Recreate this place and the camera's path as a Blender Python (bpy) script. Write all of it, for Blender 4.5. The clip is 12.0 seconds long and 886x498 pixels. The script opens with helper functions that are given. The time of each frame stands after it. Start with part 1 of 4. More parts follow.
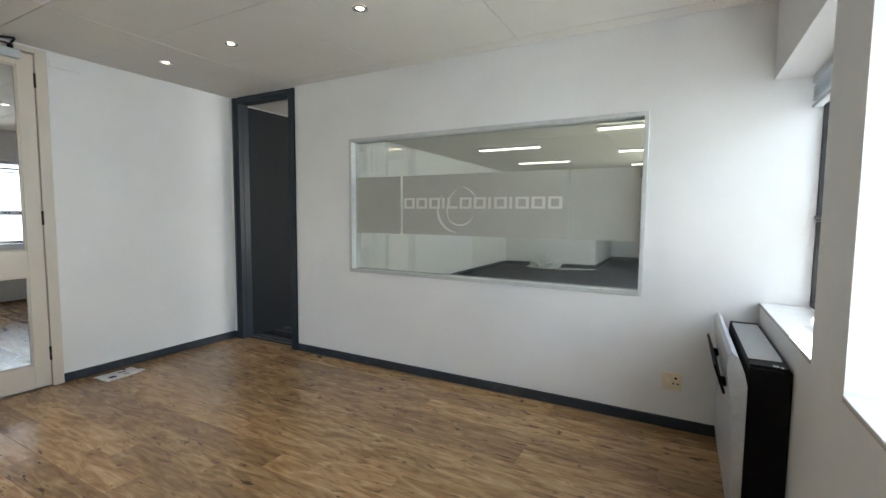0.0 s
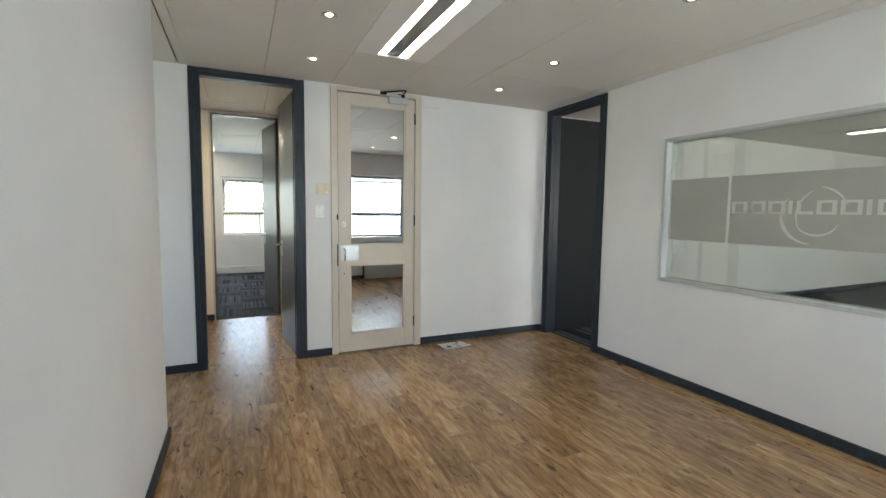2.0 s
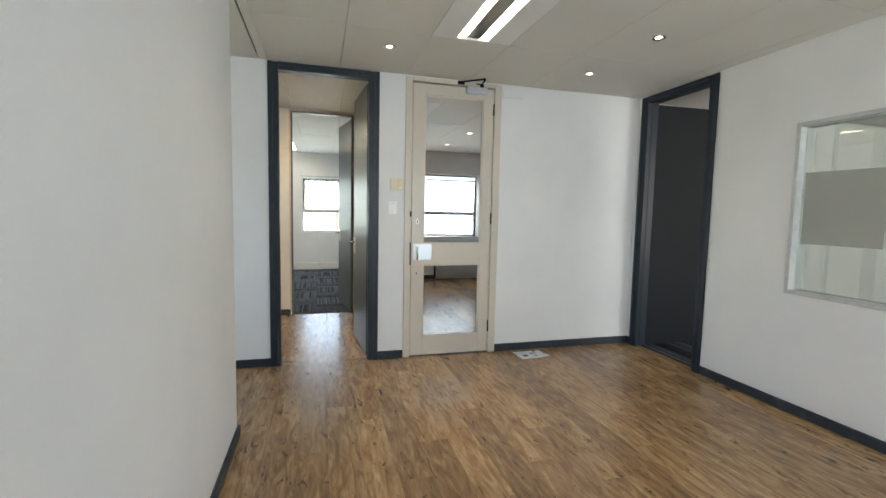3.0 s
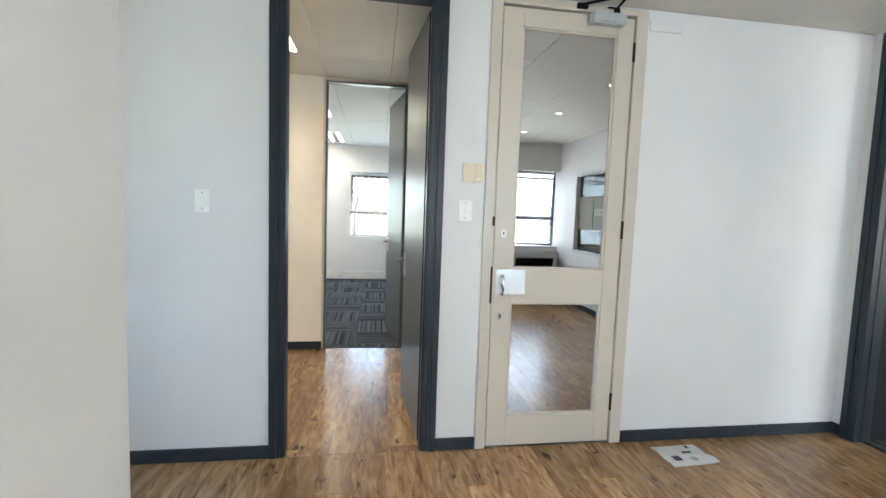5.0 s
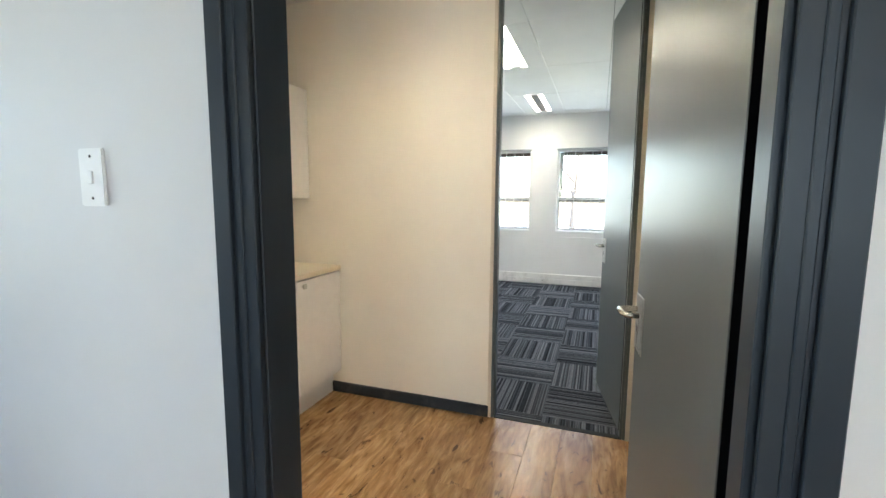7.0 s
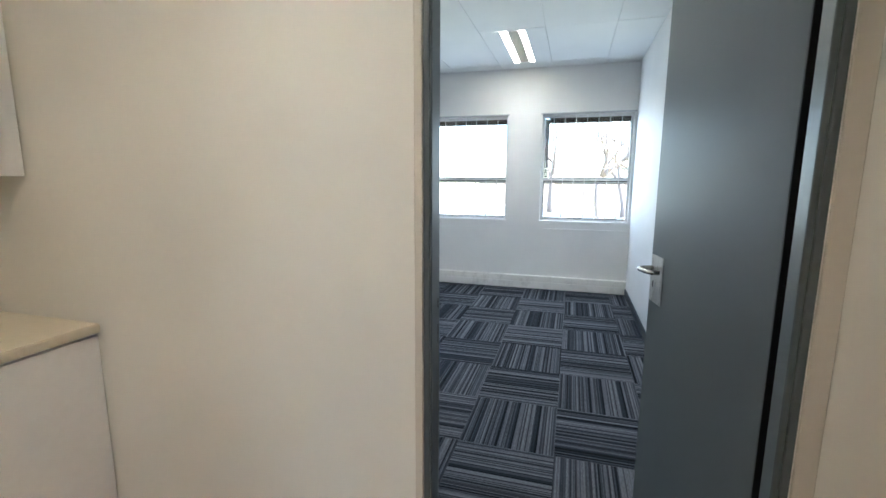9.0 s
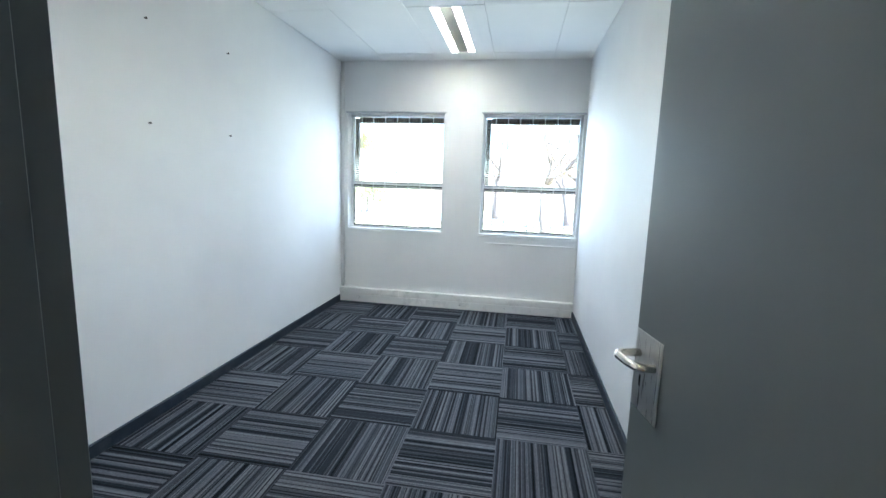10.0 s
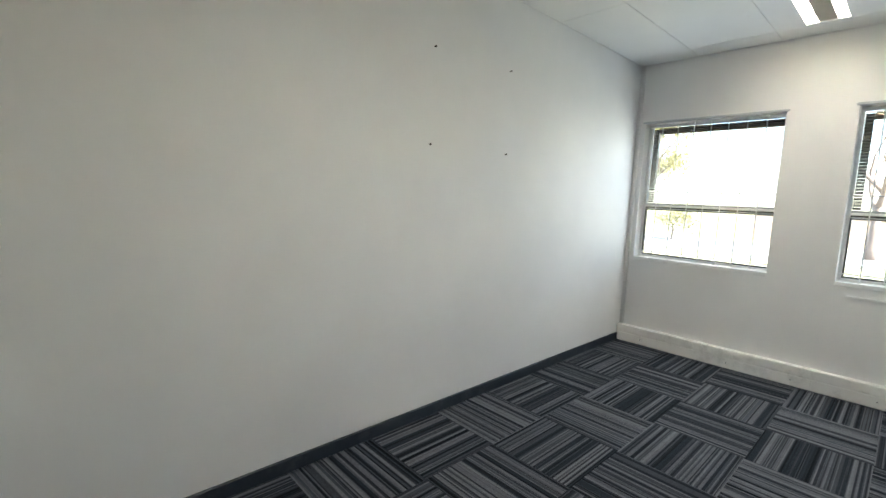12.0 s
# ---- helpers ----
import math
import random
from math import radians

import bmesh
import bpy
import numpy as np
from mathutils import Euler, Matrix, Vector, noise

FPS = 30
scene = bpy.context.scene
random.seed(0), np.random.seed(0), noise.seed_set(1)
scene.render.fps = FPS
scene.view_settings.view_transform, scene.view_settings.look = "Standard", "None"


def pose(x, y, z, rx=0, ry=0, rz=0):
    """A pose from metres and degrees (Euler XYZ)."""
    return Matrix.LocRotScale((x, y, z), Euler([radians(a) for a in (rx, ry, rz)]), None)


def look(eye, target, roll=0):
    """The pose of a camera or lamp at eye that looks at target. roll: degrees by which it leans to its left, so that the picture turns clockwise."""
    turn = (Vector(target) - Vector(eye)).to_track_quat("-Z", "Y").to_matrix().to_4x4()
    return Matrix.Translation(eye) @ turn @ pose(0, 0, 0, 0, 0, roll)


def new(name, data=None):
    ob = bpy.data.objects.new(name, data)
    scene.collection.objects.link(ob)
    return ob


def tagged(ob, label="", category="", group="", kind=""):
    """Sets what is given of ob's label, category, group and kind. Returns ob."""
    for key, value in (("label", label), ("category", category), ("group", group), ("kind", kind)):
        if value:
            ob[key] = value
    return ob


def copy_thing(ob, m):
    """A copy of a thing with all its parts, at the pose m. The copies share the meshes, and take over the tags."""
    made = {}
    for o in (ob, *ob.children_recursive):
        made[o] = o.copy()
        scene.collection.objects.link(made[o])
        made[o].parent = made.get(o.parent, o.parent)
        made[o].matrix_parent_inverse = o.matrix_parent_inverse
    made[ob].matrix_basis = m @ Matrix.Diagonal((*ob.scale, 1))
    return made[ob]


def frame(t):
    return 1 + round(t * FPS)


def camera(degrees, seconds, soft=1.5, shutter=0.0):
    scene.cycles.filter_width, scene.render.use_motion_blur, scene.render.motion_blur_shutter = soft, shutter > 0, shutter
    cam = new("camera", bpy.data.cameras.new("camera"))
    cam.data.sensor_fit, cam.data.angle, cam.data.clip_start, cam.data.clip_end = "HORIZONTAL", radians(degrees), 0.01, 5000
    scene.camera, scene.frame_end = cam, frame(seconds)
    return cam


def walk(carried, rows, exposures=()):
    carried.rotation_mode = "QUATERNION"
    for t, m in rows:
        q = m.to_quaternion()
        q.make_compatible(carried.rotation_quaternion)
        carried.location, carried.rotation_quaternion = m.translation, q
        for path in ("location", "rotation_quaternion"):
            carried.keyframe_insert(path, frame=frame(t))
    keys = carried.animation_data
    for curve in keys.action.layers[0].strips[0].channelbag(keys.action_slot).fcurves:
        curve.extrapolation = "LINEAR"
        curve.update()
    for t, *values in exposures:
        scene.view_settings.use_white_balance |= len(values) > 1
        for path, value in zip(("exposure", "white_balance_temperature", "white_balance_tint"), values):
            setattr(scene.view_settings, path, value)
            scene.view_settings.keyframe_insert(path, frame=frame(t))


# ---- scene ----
cam = camera(90.1, 12.0)
PATH = [
    (0, (-0.325, 0.412, 1.404), (-1.273, 2.167, 1.253), 0.5),
    (0.5, (-0.336, 0.387, 1.41), (-1.524, 1.989, 1.259), 0.4),
    (1, (-0.321, 0.339, 1.448), (-1.752, 1.725, 1.278), 0.6),
    (1.5, (-0.336, 0.284, 1.434), (-2.007, 1.371, 1.268), 0.4),
    (2, (-0.339, 0.294, 1.446), (-2.15, 1.126, 1.281), 0.7),
    (2.5, (-0.375, 0.306, 1.446), (-2.266, 0.937, 1.277), 1.1),
    (3, (-0.632, 0.347, 1.413), (-2.552, 0.882, 1.246), 1.2),
    (3.2, (-0.77, 0.368, 1.387), (-2.698, 0.883, 1.253), 1.2),
    (4.8, (-2.051, 0.471, 1.418), (-4.018, 0.804, 1.273), 1.8),
    (5, (-2.238, 0.496, 1.428), (-4.209, 0.795, 1.263), 2.0),
    (5.2, (-2.458, 0.497, 1.396), (-4.433, 0.769, 1.229), 1.5),
    (5.5, (-2.759, 0.529, 1.418), (-4.745, 0.688, 1.237), 1.5),
    (6, (-3.235, 0.529, 1.406), (-5.226, 0.499, 1.221), 0.7),
    (6.5, (-3.701, 0.581, 1.398), (-5.666, 0.28, 1.184), 0.1),
    (7, (-4.124, 0.58, 1.411), (-5.999, -0.077, 1.176), 0.4),
    (7.2, (-4.291, 0.553, 1.396), (-6.128, -0.199, 1.157), 0.2),
    (8.8, (-5.62, 0.318, 1.401), (-7.458, -0.41, 1.097), -0.1),
    (9, (-5.784, 0.32, 1.393), (-7.681, -0.23, 1.078), 0.3),
    (9.3, (-6.03, 0.311, 1.373), (-7.971, -0.056, 1.06), 2.1),
    (9.5, (-6.203, 0.347, 1.405), (-8.145, -0.008, 1.086), 1.6),
    (10, (-6.577, 0.342, 1.418), (-8.527, 0.02, 1.124), 1.9),
    (10.5, (-6.844, 0.376, 1.407), (-8.779, -0.056, 1.143), 1.7),
    (11, (-7.057, 0.385, 1.417), (-8.902, -0.345, 1.168), 2.0),
    (11.5, (-7.116, 0.349, 1.402), (-8.789, -0.721, 1.17), 2.0),
    (12, (-7.051, 0.308, 1.396), (-8.41, -1.14, 1.158), 2.3),
]
EXPOSURE = [(0.0, 2.95, 6300, 10), (2.5, 3.0, 6450, 10), (4.5, 3.46, 6100, 10), (7.0, 3.5, 6150, 10), (8.8, 3.12, 5600, 10), (9.4, 3.1, 5500, 9), (10.0, 3.26, 5500, 8), (10.5, 3.28, 5850, 9), (11.0, 3.07, 6250, 10), (11.5, 2.95, 6400, 10), (12.0, 2.86, 6500, 10)]
walk(cam, [(t, look(eye, target, roll)) for t, eye, target, roll in PATH], EXPOSURE)

# ---- light ----
world = bpy.data.worlds.new("world")
world.use_nodes = True
scene.world = world
wn = world.node_tree
sky = wn.nodes.new("ShaderNodeTexSky")
sky.sky_type, sky.sun_disc = "NISHITA", False
sky.sun_elevation, sky.sun_rotation = radians(52), radians(20)
wn.nodes["Background"].inputs["Strength"].default_value = 0.15
wn.links.new(sky.outputs["Color"], wn.nodes["Background"].inputs["Color"])


def lamp(name, kind, m, energy, color, size=1.0, size_y=None):
    d = bpy.data.lights.new(name, kind)
    d.energy, d.color = energy, color
    if kind == "AREA":
        d.shape, d.size, d.size_y = "RECTANGLE", size, size_y or size
    ob = new(name, d)
    ob.matrix_world = m
    return ob


# sun from the north, steep, so that it enters neither row of windows
sun = lamp("sun", "SUN", look((10, 28, 38), (0, 0, 0)), 5.0, (1.0, 0.95, 0.88))
sun.data.angle = radians(0.5)
DAY = (0.82, 0.92, 1.0)
SHADE = (0.74, 0.87, 1.0)
# the open sky's light, standing in the window openings
for y, watts in ((3.05, 4.4), (1.46, 8.0)):
    lamp("daylight_east", "AREA", look((0.52, y, 1.60), (-3, y, 1.36)), watts, DAY, 1.25, 1.35)
for y in (-1.05, 0.45):
    lamp("daylight_west", "AREA", look((-11.50, y, 1.53), (-8, y, 1.20)), 1.35, (0.74, 0.89, 1.0), 1.0, 1.2)
lamp("daylight_passage", "AREA", look((-4.13, -2.86, 1.55), (-4.13, 0, 1.45)), 0.9, SHADE, 1.0, 1.3)
lamp("daylight_neighbour", "AREA", look((0.30, 6.5, 1.55), (-3, 6.5, 1.2)), 11, (1.0, 0.98, 0.94), 2.3, 1.4)
lamp("daylight_neighbour", "AREA", look((0.30, 10.5, 1.55), (-3, 10.5, 1.2)), 11, (1.0, 0.98, 0.94), 2.3, 1.4)

# ---- materials ----


class Nodes:
    """A short way to write a node material."""

    def __init__(self, name, rough=0.5, metal=0.0, color=(0.5, 0.5, 0.5)):
        self.mat = bpy.data.materials.new(name)
        self.mat.use_nodes = True
        self.t = self.mat.node_tree
        self.b = self.t.nodes["Principled BSDF"]
        self.b.inputs["Roughness"].default_value = rough
        self.b.inputs["Metallic"].default_value = metal
        self.b.inputs["Base Color"].default_value = (*color, 1)
        self.coord = None

    def n(self, kind, **values):
        node = self.t.nodes.new(kind)
        for k, v in values.items():
            node.inputs[k.replace("_", " ")].default_value = v
        return node

    def link(self, a, b):
        self.t.links.new(a, b)

    def place(self, scale=(1, 1, 1), shuffle=0.0):
        tc = self.n("ShaderNodeTexCoord")
        mp = self.n("ShaderNodeMapping")
        mp.inputs["Scale"].default_value = scale
        self.link(tc.outputs["Object"], mp.inputs["Vector"])
        if shuffle:
            oi = self.n("ShaderNodeObjectInfo")
            mul = self.n("ShaderNodeVectorMath")
            mul.operation = "MULTIPLY"
            mul.inputs[1].default_value = (shuffle, shuffle * 1.7, shuffle * 0.6)
            cmb = self.n("ShaderNodeCombineXYZ")
            for i in range(3):
                self.link(oi.outputs["Random"], cmb.inputs[i])
            self.link(cmb.outputs[0], mul.inputs[0])
            self.link(mul.outputs[0], mp.inputs["Location"])
        return mp.outputs["Vector"]

    def noise(self, vec, scale, detail=4.0, rough=0.55, distortion=0.0):
        nz = self.n("ShaderNodeTexNoise", Scale=scale, Detail=detail, Roughness=rough, Distortion=distortion)
        self.link(vec, nz.inputs["Vector"])
        return nz.outputs["Fac"]

    def ramp(self, fac, stops, mode="LINEAR"):
        r = self.n("ShaderNodeValToRGB")
        r.color_ramp.interpolation = mode
        e = r.color_ramp.elements
        while len(e) < len(stops):
            e.new(0.5)
        for el, (p, c) in zip(e, stops):
            el.position, el.color = p, (*c, 1)
        self.link(fac, r.inputs["Fac"])
        return r.outputs["Color"]

    def mix(self, fac, a, b, mode="MIX"):
        m = self.n("ShaderNodeMix")
        m.data_type, m.blend_type = "RGBA", mode
        for sock, v in ((m.inputs[0], fac), (m.inputs[6], a), (m.inputs[7], b)):
            if isinstance(v, (int, float)):
                sock.default_value = v
            elif isinstance(v, tuple):
                sock.default_value = (*v, 1)
            else:
                self.link(v, sock)
        return m.outputs[2]

    def color(self, sock):
        self.link(sock, self.b.inputs["Base Color"])

    def rough(self, fac, lo, hi):
        m = self.n("ShaderNodeMapRange")
        m.inputs["To Min"].default_value, m.inputs["To Max"].default_value = lo, hi
        self.link(fac, m.inputs["Value"])
        self.link(m.outputs[0], self.b.inputs["Roughness"])

    def bump(self, fac, strength, distance=0.002):
        bp = self.n("ShaderNodeBump", Strength=strength, Distance=distance)
        self.link(fac, bp.inputs["Height"])
        self.link(bp.outputs["Normal"], self.b.inputs["Normal"])


def painted(name, color, rough=0.5, vary=0.06, grain=180, bump=0.15, dirt=(0.55, 0.52, 0.47), amount=0.0, spec=0.5):
    """Rolled paint: roller texture, slow cloudy variation, faint scuffs."""
    m = Nodes(name, rough)
    m.b.inputs["Specular IOR Level"].default_value = spec
    v = m.place()
    slow = m.noise(v, 1.3, 5)
    lo, hi = tuple(c * (1 - vary) for c in color), tuple(min(1, c * (1 + vary * 0.5)) for c in color)
    c = m.ramp(slow, [(0.3, lo), (0.7, hi)])
    if amount:
        spots = m.ramp(m.noise(v, 7, 8, 0.7), [(0.52, (0, 0, 0)), (0.85, (amount, amount, amount))])
        c = m.mix(spots, c, dirt)
    m.color(c)
    fine = m.noise(v, grain, 3)
    m.rough(slow, rough * 0.88, min(1, rough * 1.12))
    m.bump(fine, bump, 0.0015)
    return m.mat


def plain(name, color, rough=0.4, metal=0.0, vary=0.08, scale=25.0, bump=0.05):
    m = Nodes(name, rough, metal)
    v = m.place()
    f = m.noise(v, scale, 4)
    m.color(m.ramp(f, [(0.3, tuple(c * (1 - vary) for c in color)), (0.7, tuple(min(1, c * (1 + vary)) for c in color))]))
    m.rough(f, rough * 0.85, min(1, rough * 1.2))
    m.bump(f, bump, 0.001)
    return m.mat


def brushed(name, color, rough, stretch=(60, 60, 2)):
    m = Nodes(name, rough, 1.0)
    f = m.noise(m.place(stretch), 4.0, 4)
    m.color(m.ramp(f, [(0.3, tuple(c * 0.88 for c in color)), (0.7, color)]))
    m.rough(f, rough * 0.8, rough * 1.25)
    return m.mat


def glow(name, color, strength):
    m = Nodes(name, 0.5)
    m.b.inputs["Emission Color"].default_value = (*color, 1)
    m.b.inputs["Emission Strength"].default_value = strength
    m.b.inputs["Base Color"].default_value = (0.8, 0.8, 0.8, 1)
    return m.mat


def pane_material(name, tint, base_gloss, rough=0.0):
    """Sheet glass: clear, with gloss that grows at a slant."""
    m = Nodes(name)
    m.t.nodes.remove(m.b)
    out = m.t.nodes["Material Output"]
    tr = m.n("ShaderNodeBsdfTransparent")
    tr.inputs["Color"].default_value = (*tint, 1)
    gl = m.n("ShaderNodeBsdfGlossy")
    gl.inputs["Roughness"].default_value = rough
    fr = m.n("ShaderNodeFresnel")
    fr.inputs["IOR"].default_value = 1.5
    mr = m.n("ShaderNodeMapRange")
    mr.inputs["To Min"].default_value, mr.inputs["To Max"].default_value = base_gloss, 1.0
    m.link(fr.outputs[0], mr.inputs["Value"])
    mx = m.n("ShaderNodeMixShader")
    m.link(mr.outputs[0], mx.inputs[0])
    m.link(tr.outputs[0], mx.inputs[1])
    m.link(gl.outputs[0], mx.inputs[2])
    m.link(mx.outputs[0], out.inputs["Surface"])
    return m.mat


def frost_material(name, color, clear):
    """Etched vinyl film on glass."""
    m = Nodes(name)
    m.t.nodes.remove(m.b)
    out = m.t.nodes["Material Output"]
    f = m.noise(m.place(), 3.0, 4)
    df, tl, tr = m.n("ShaderNodeBsdfDiffuse"), m.n("ShaderNodeBsdfTranslucent"), m.n("ShaderNodeBsdfTransparent")
    c = m.ramp(f, [(0.3, tuple(x * 0.94 for x in color)), (0.7, color)])
    m.link(c, df.inputs["Color"])
    m.link(c, tl.inputs["Color"])
    a, b = m.n("ShaderNodeMixShader"), m.n("ShaderNodeMixShader")
    a.inputs[0].default_value, b.inputs[0].default_value = 0.45, clear
    m.link(df.outputs[0], a.inputs[1])
    m.link(tl.outputs[0], a.inputs[2])
    m.link(a.outputs[0], b.inputs[1])
    m.link(tr.outputs[0], b.inputs[2])
    m.link(b.outputs[0], out.inputs["Surface"])
    return m.mat


def plank_material():
    """Rustic oak print: broad figure along the plank, short dark flecks and knots, each plank its own tone."""
    m = Nodes("oak_vinyl", 0.3)
    figure = m.noise(m.place((2.2, 11.0, 1), 40), 1.7, 4, 0.5, 1.3)
    grain = m.noise(m.place((3.0, 46, 1), 17), 2.0, 5, 0.6, 0.4)
    patch = m.noise(m.place((3.2, 11, 1), 23), 1.3, 4, 0.55, 1.4)
    c = m.ramp(figure, [(0.28, (0.195, 0.108, 0.047)), (0.44, (0.288, 0.174, 0.081)), (0.56, (0.356, 0.225, 0.110)), (0.74, (0.450, 0.308, 0.164))])
    c = m.mix(0.55, c, m.ramp(grain, [(0.30, (0.70, 0.67, 0.64)), (0.55, (1, 1, 1)), (0.75, (1.14, 1.13, 1.12))]), "MULTIPLY")
    c = m.mix(0.85, c, m.ramp(patch, [(0.28, (0.62, 0.57, 0.52)), (0.40, (0.90, 0.87, 0.84)), (0.56, (1, 1, 1)), (0.70, (1.22, 1.20, 1.16))]), "MULTIPLY")
    knots = m.ramp(m.noise(m.place((7, 20, 1), 61), 1.25, 3, 0.55, 0.9), [(0.625, (0, 0, 0)), (0.70, (0.85, 0.85, 0.85))])
    c = m.mix(knots, c, (0.045, 0.026, 0.016))
    oi = m.n("ShaderNodeObjectInfo")
    tone = m.ramp(oi.outputs["Random"], [(0.0, (0.74, 0.71, 0.68)), (0.35, (0.92, 0.92, 0.92)), (0.7, (1.02, 1.01, 0.99)), (1.0, (1.20, 1.19, 1.16))])
    m.color(m.mix(1.0, c, tone, "MULTIPLY"))
    m.rough(patch, 0.19, 0.30)
    m.b.inputs["Specular IOR Level"].default_value = 0.42
    m.bump(grain, 0.10, 0.001)
    return m.mat


def carpet_material():
    """Loop-pile tile, uneven stripes along its own x."""
    m = Nodes("striped_carpet", 0.95)
    m.b.inputs["Specular IOR Level"].default_value = 0.12
    wide = m.noise(m.place((0.05, 25, 1), 31), 1.0, 2.0, 0.75)
    thin = m.noise(m.place((0.08, 78, 1), 57), 1.0, 1.0, 0.5)
    yarn = m.noise(m.place((34, 120, 1), 9), 2.0, 3)
    worn = m.noise(m.place((3, 3, 1), 5), 1.5, 4)
    c = m.ramp(wide, [(0.0, (0.015, 0.018, 0.023)), (0.43, (0.040, 0.044, 0.052)), (0.50, (0.087, 0.091, 0.101)), (0.56, (0.118, 0.122, 0.132)), (0.64, (0.059, 0.063, 0.073))], "CONSTANT")
    lines = m.ramp(thin, [(0.40, (0.17, 0.18, 0.21)), (0.47, (1, 1, 1)), (0.60, (1.25, 1.25, 1.25))])
    c = m.mix(0.92, c, lines, "MULTIPLY")
    c = m.mix(0.55, c, m.ramp(yarn, [(0.3, (0.50, 0.50, 0.50)), (0.7, (1.45, 1.45, 1.45))]), "MULTIPLY")
    c = m.mix(0.5, c, m.ramp(worn, [(0.3, (0.80, 0.80, 0.80)), (0.7, (1.18, 1.18, 1.2))]), "MULTIPLY")
    m.color(c)
    m.bump(m.noise(m.place((1, 1, 1)), 420, 2), 0.6, 0.004)
    return m.mat


def wood_free_concrete():
    return plain("screed", (0.32, 0.31, 0.29), 0.9)


M_WALL = painted("white_wall_paint", (0.745, 0.74, 0.73), 0.58, amount=0.012)
M_GLOSS_WALL = painted("satin_wall_paint", (0.745, 0.735, 0.72), 0.60, amount=0.012)
M_CREAM_WALL = painted("warm_white_wall_paint", (0.78, 0.74, 0.67), 0.45, amount=0.012)
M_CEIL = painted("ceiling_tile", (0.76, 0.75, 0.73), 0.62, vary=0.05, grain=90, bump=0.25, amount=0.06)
# darker and more beige than M_CEIL
M_CEIL_HALL = painted("beige_ceiling_tile", (0.66, 0.63, 0.58), 0.62, vary=0.05, grain=90, bump=0.25, amount=0.06)
M_GRID = plain("ceiling_void", (0.10, 0.10, 0.095), 0.8)
M_PLANK = plank_material()
M_CARPET = carpet_material()
M_SCREED = wood_free_concrete()
M_DARK = painted("charcoal_gloss_paint", (0.023, 0.031, 0.040), 0.38, vary=0.15, grain=60, bump=0.06, spec=0.32)
# door_2's charcoal, matt and darkened: the dim office's shade put into the colour
M_LEAF_SHADE = painted("shaded_charcoal_paint", (0.015, 0.018, 0.021), 0.62, vary=0.15, grain=60, bump=0.06, spec=0.2)
M_LEAF = painted("charcoal_door_paint", (0.098, 0.114, 0.120), 0.33, vary=0.10, grain=45, bump=0.05)
M_SKIRT = painted("slate_skirting_paint", (0.026, 0.034, 0.045), 0.42, vary=0.15, amount=0.10, spec=0.32)
M_CREAM = painted("cream_gloss_paint", (0.60, 0.54, 0.455), 0.32, vary=0.07, grain=70, bump=0.08, amount=0.06)
M_WHITE_PL = plain("white_plastic", (0.88, 0.88, 0.86), 0.35, vary=0.03)
M_CREAM_PL = plain("cream_plastic", (0.74, 0.64, 0.48), 0.4, vary=0.04)
M_STEEL = brushed("satin_steel", (0.62, 0.61, 0.59), 0.28)
M_CHROME = brushed("polished_steel", (0.72, 0.69, 0.64), 0.12)
M_BRASS = plain("aged_brass", (0.42, 0.24, 0.08), 0.35, 1.0)
M_RUST = plain("worn_bronze", (0.045, 0.032, 0.026), 0.5, 0.7, 0.4)
M_FILM = pane_material("mirror_film_glass", (0.30, 0.31, 0.31), 0.82)
M_GLASS = pane_material("clear_glass", (0.93, 0.95, 0.94), 0.0)
M_TINT = pane_material("tinted_glass", (0.80, 0.83, 0.80), 0.03)
M_FROST = frost_material("frosted_film", (0.54, 0.54, 0.49), 0.15)
M_VINYL = frost_material("white_vinyl", (0.84, 0.83, 0.78), 0.05)
M_ALU = brushed("silver_aluminium", (0.66, 0.66, 0.65), 0.35)
M_WIN = plain("bronze_aluminium", (0.022, 0.021, 0.022), 0.4, 0.0)
M_WINBROWN = plain("brown_painted_rail", (0.06, 0.035, 0.025), 0.5)
M_ALUPALE = plain("pale_painted_aluminium", (0.50, 0.51, 0.50), 0.4)
M_WINGREY = plain("grey_aluminium", (0.42, 0.44, 0.46), 0.4)
M_BAR = plain("white_bar_paint", (0.80, 0.80, 0.80), 0.4)
M_BLACK = plain("black_plastic", (0.005, 0.005, 0.006), 0.5)
M_BLACK.node_tree.nodes["Principled BSDF"].inputs["Specular IOR Level"].default_value = 0.12
M_SILVER = plain("silver_plastic", (0.52, 0.54, 0.56), 0.33, 0.25)
M_GRILLE = plain("grille_plastic", (0.58, 0.59, 0.60), 0.4)
M_MELAMINE = plain("white_melamine", (0.82, 0.80, 0.79), 0.30, vary=0.02)
M_TOP = plain("cream_worktop", (0.72, 0.64, 0.50), 0.35, vary=0.025, scale=60)
M_PAPER = plain("paper", (0.90, 0.90, 0.90), 0.7, vary=0.03)
M_INK = plain("black_ink", (0.03, 0.03, 0.035), 0.7)
M_TUBE = glow("tube_light", (1.0, 0.88, 0.68), 4.8)
M_TUBE_COOL = glow("cool_tube_light", (1.0, 0.93, 0.82), 8.0)
M_TUBE_WARM = glow("warm_tube_light", (1.0, 0.84, 0.60), 8.2)
M_TUBE_FAR = glow("tube_light_dim", (1.0, 0.93, 0.78), 0.6)
M_BULB = glow("downlight_bulb", (1.0, 0.85, 0.6), 2.5)
M_REFL = brushed("mirror_aluminium", (0.30, 0.29, 0.28), 0.22, (2, 60, 60))
M_LOUVRE = plain("white_louvre", (0.74, 0.70, 0.58), 0.35)
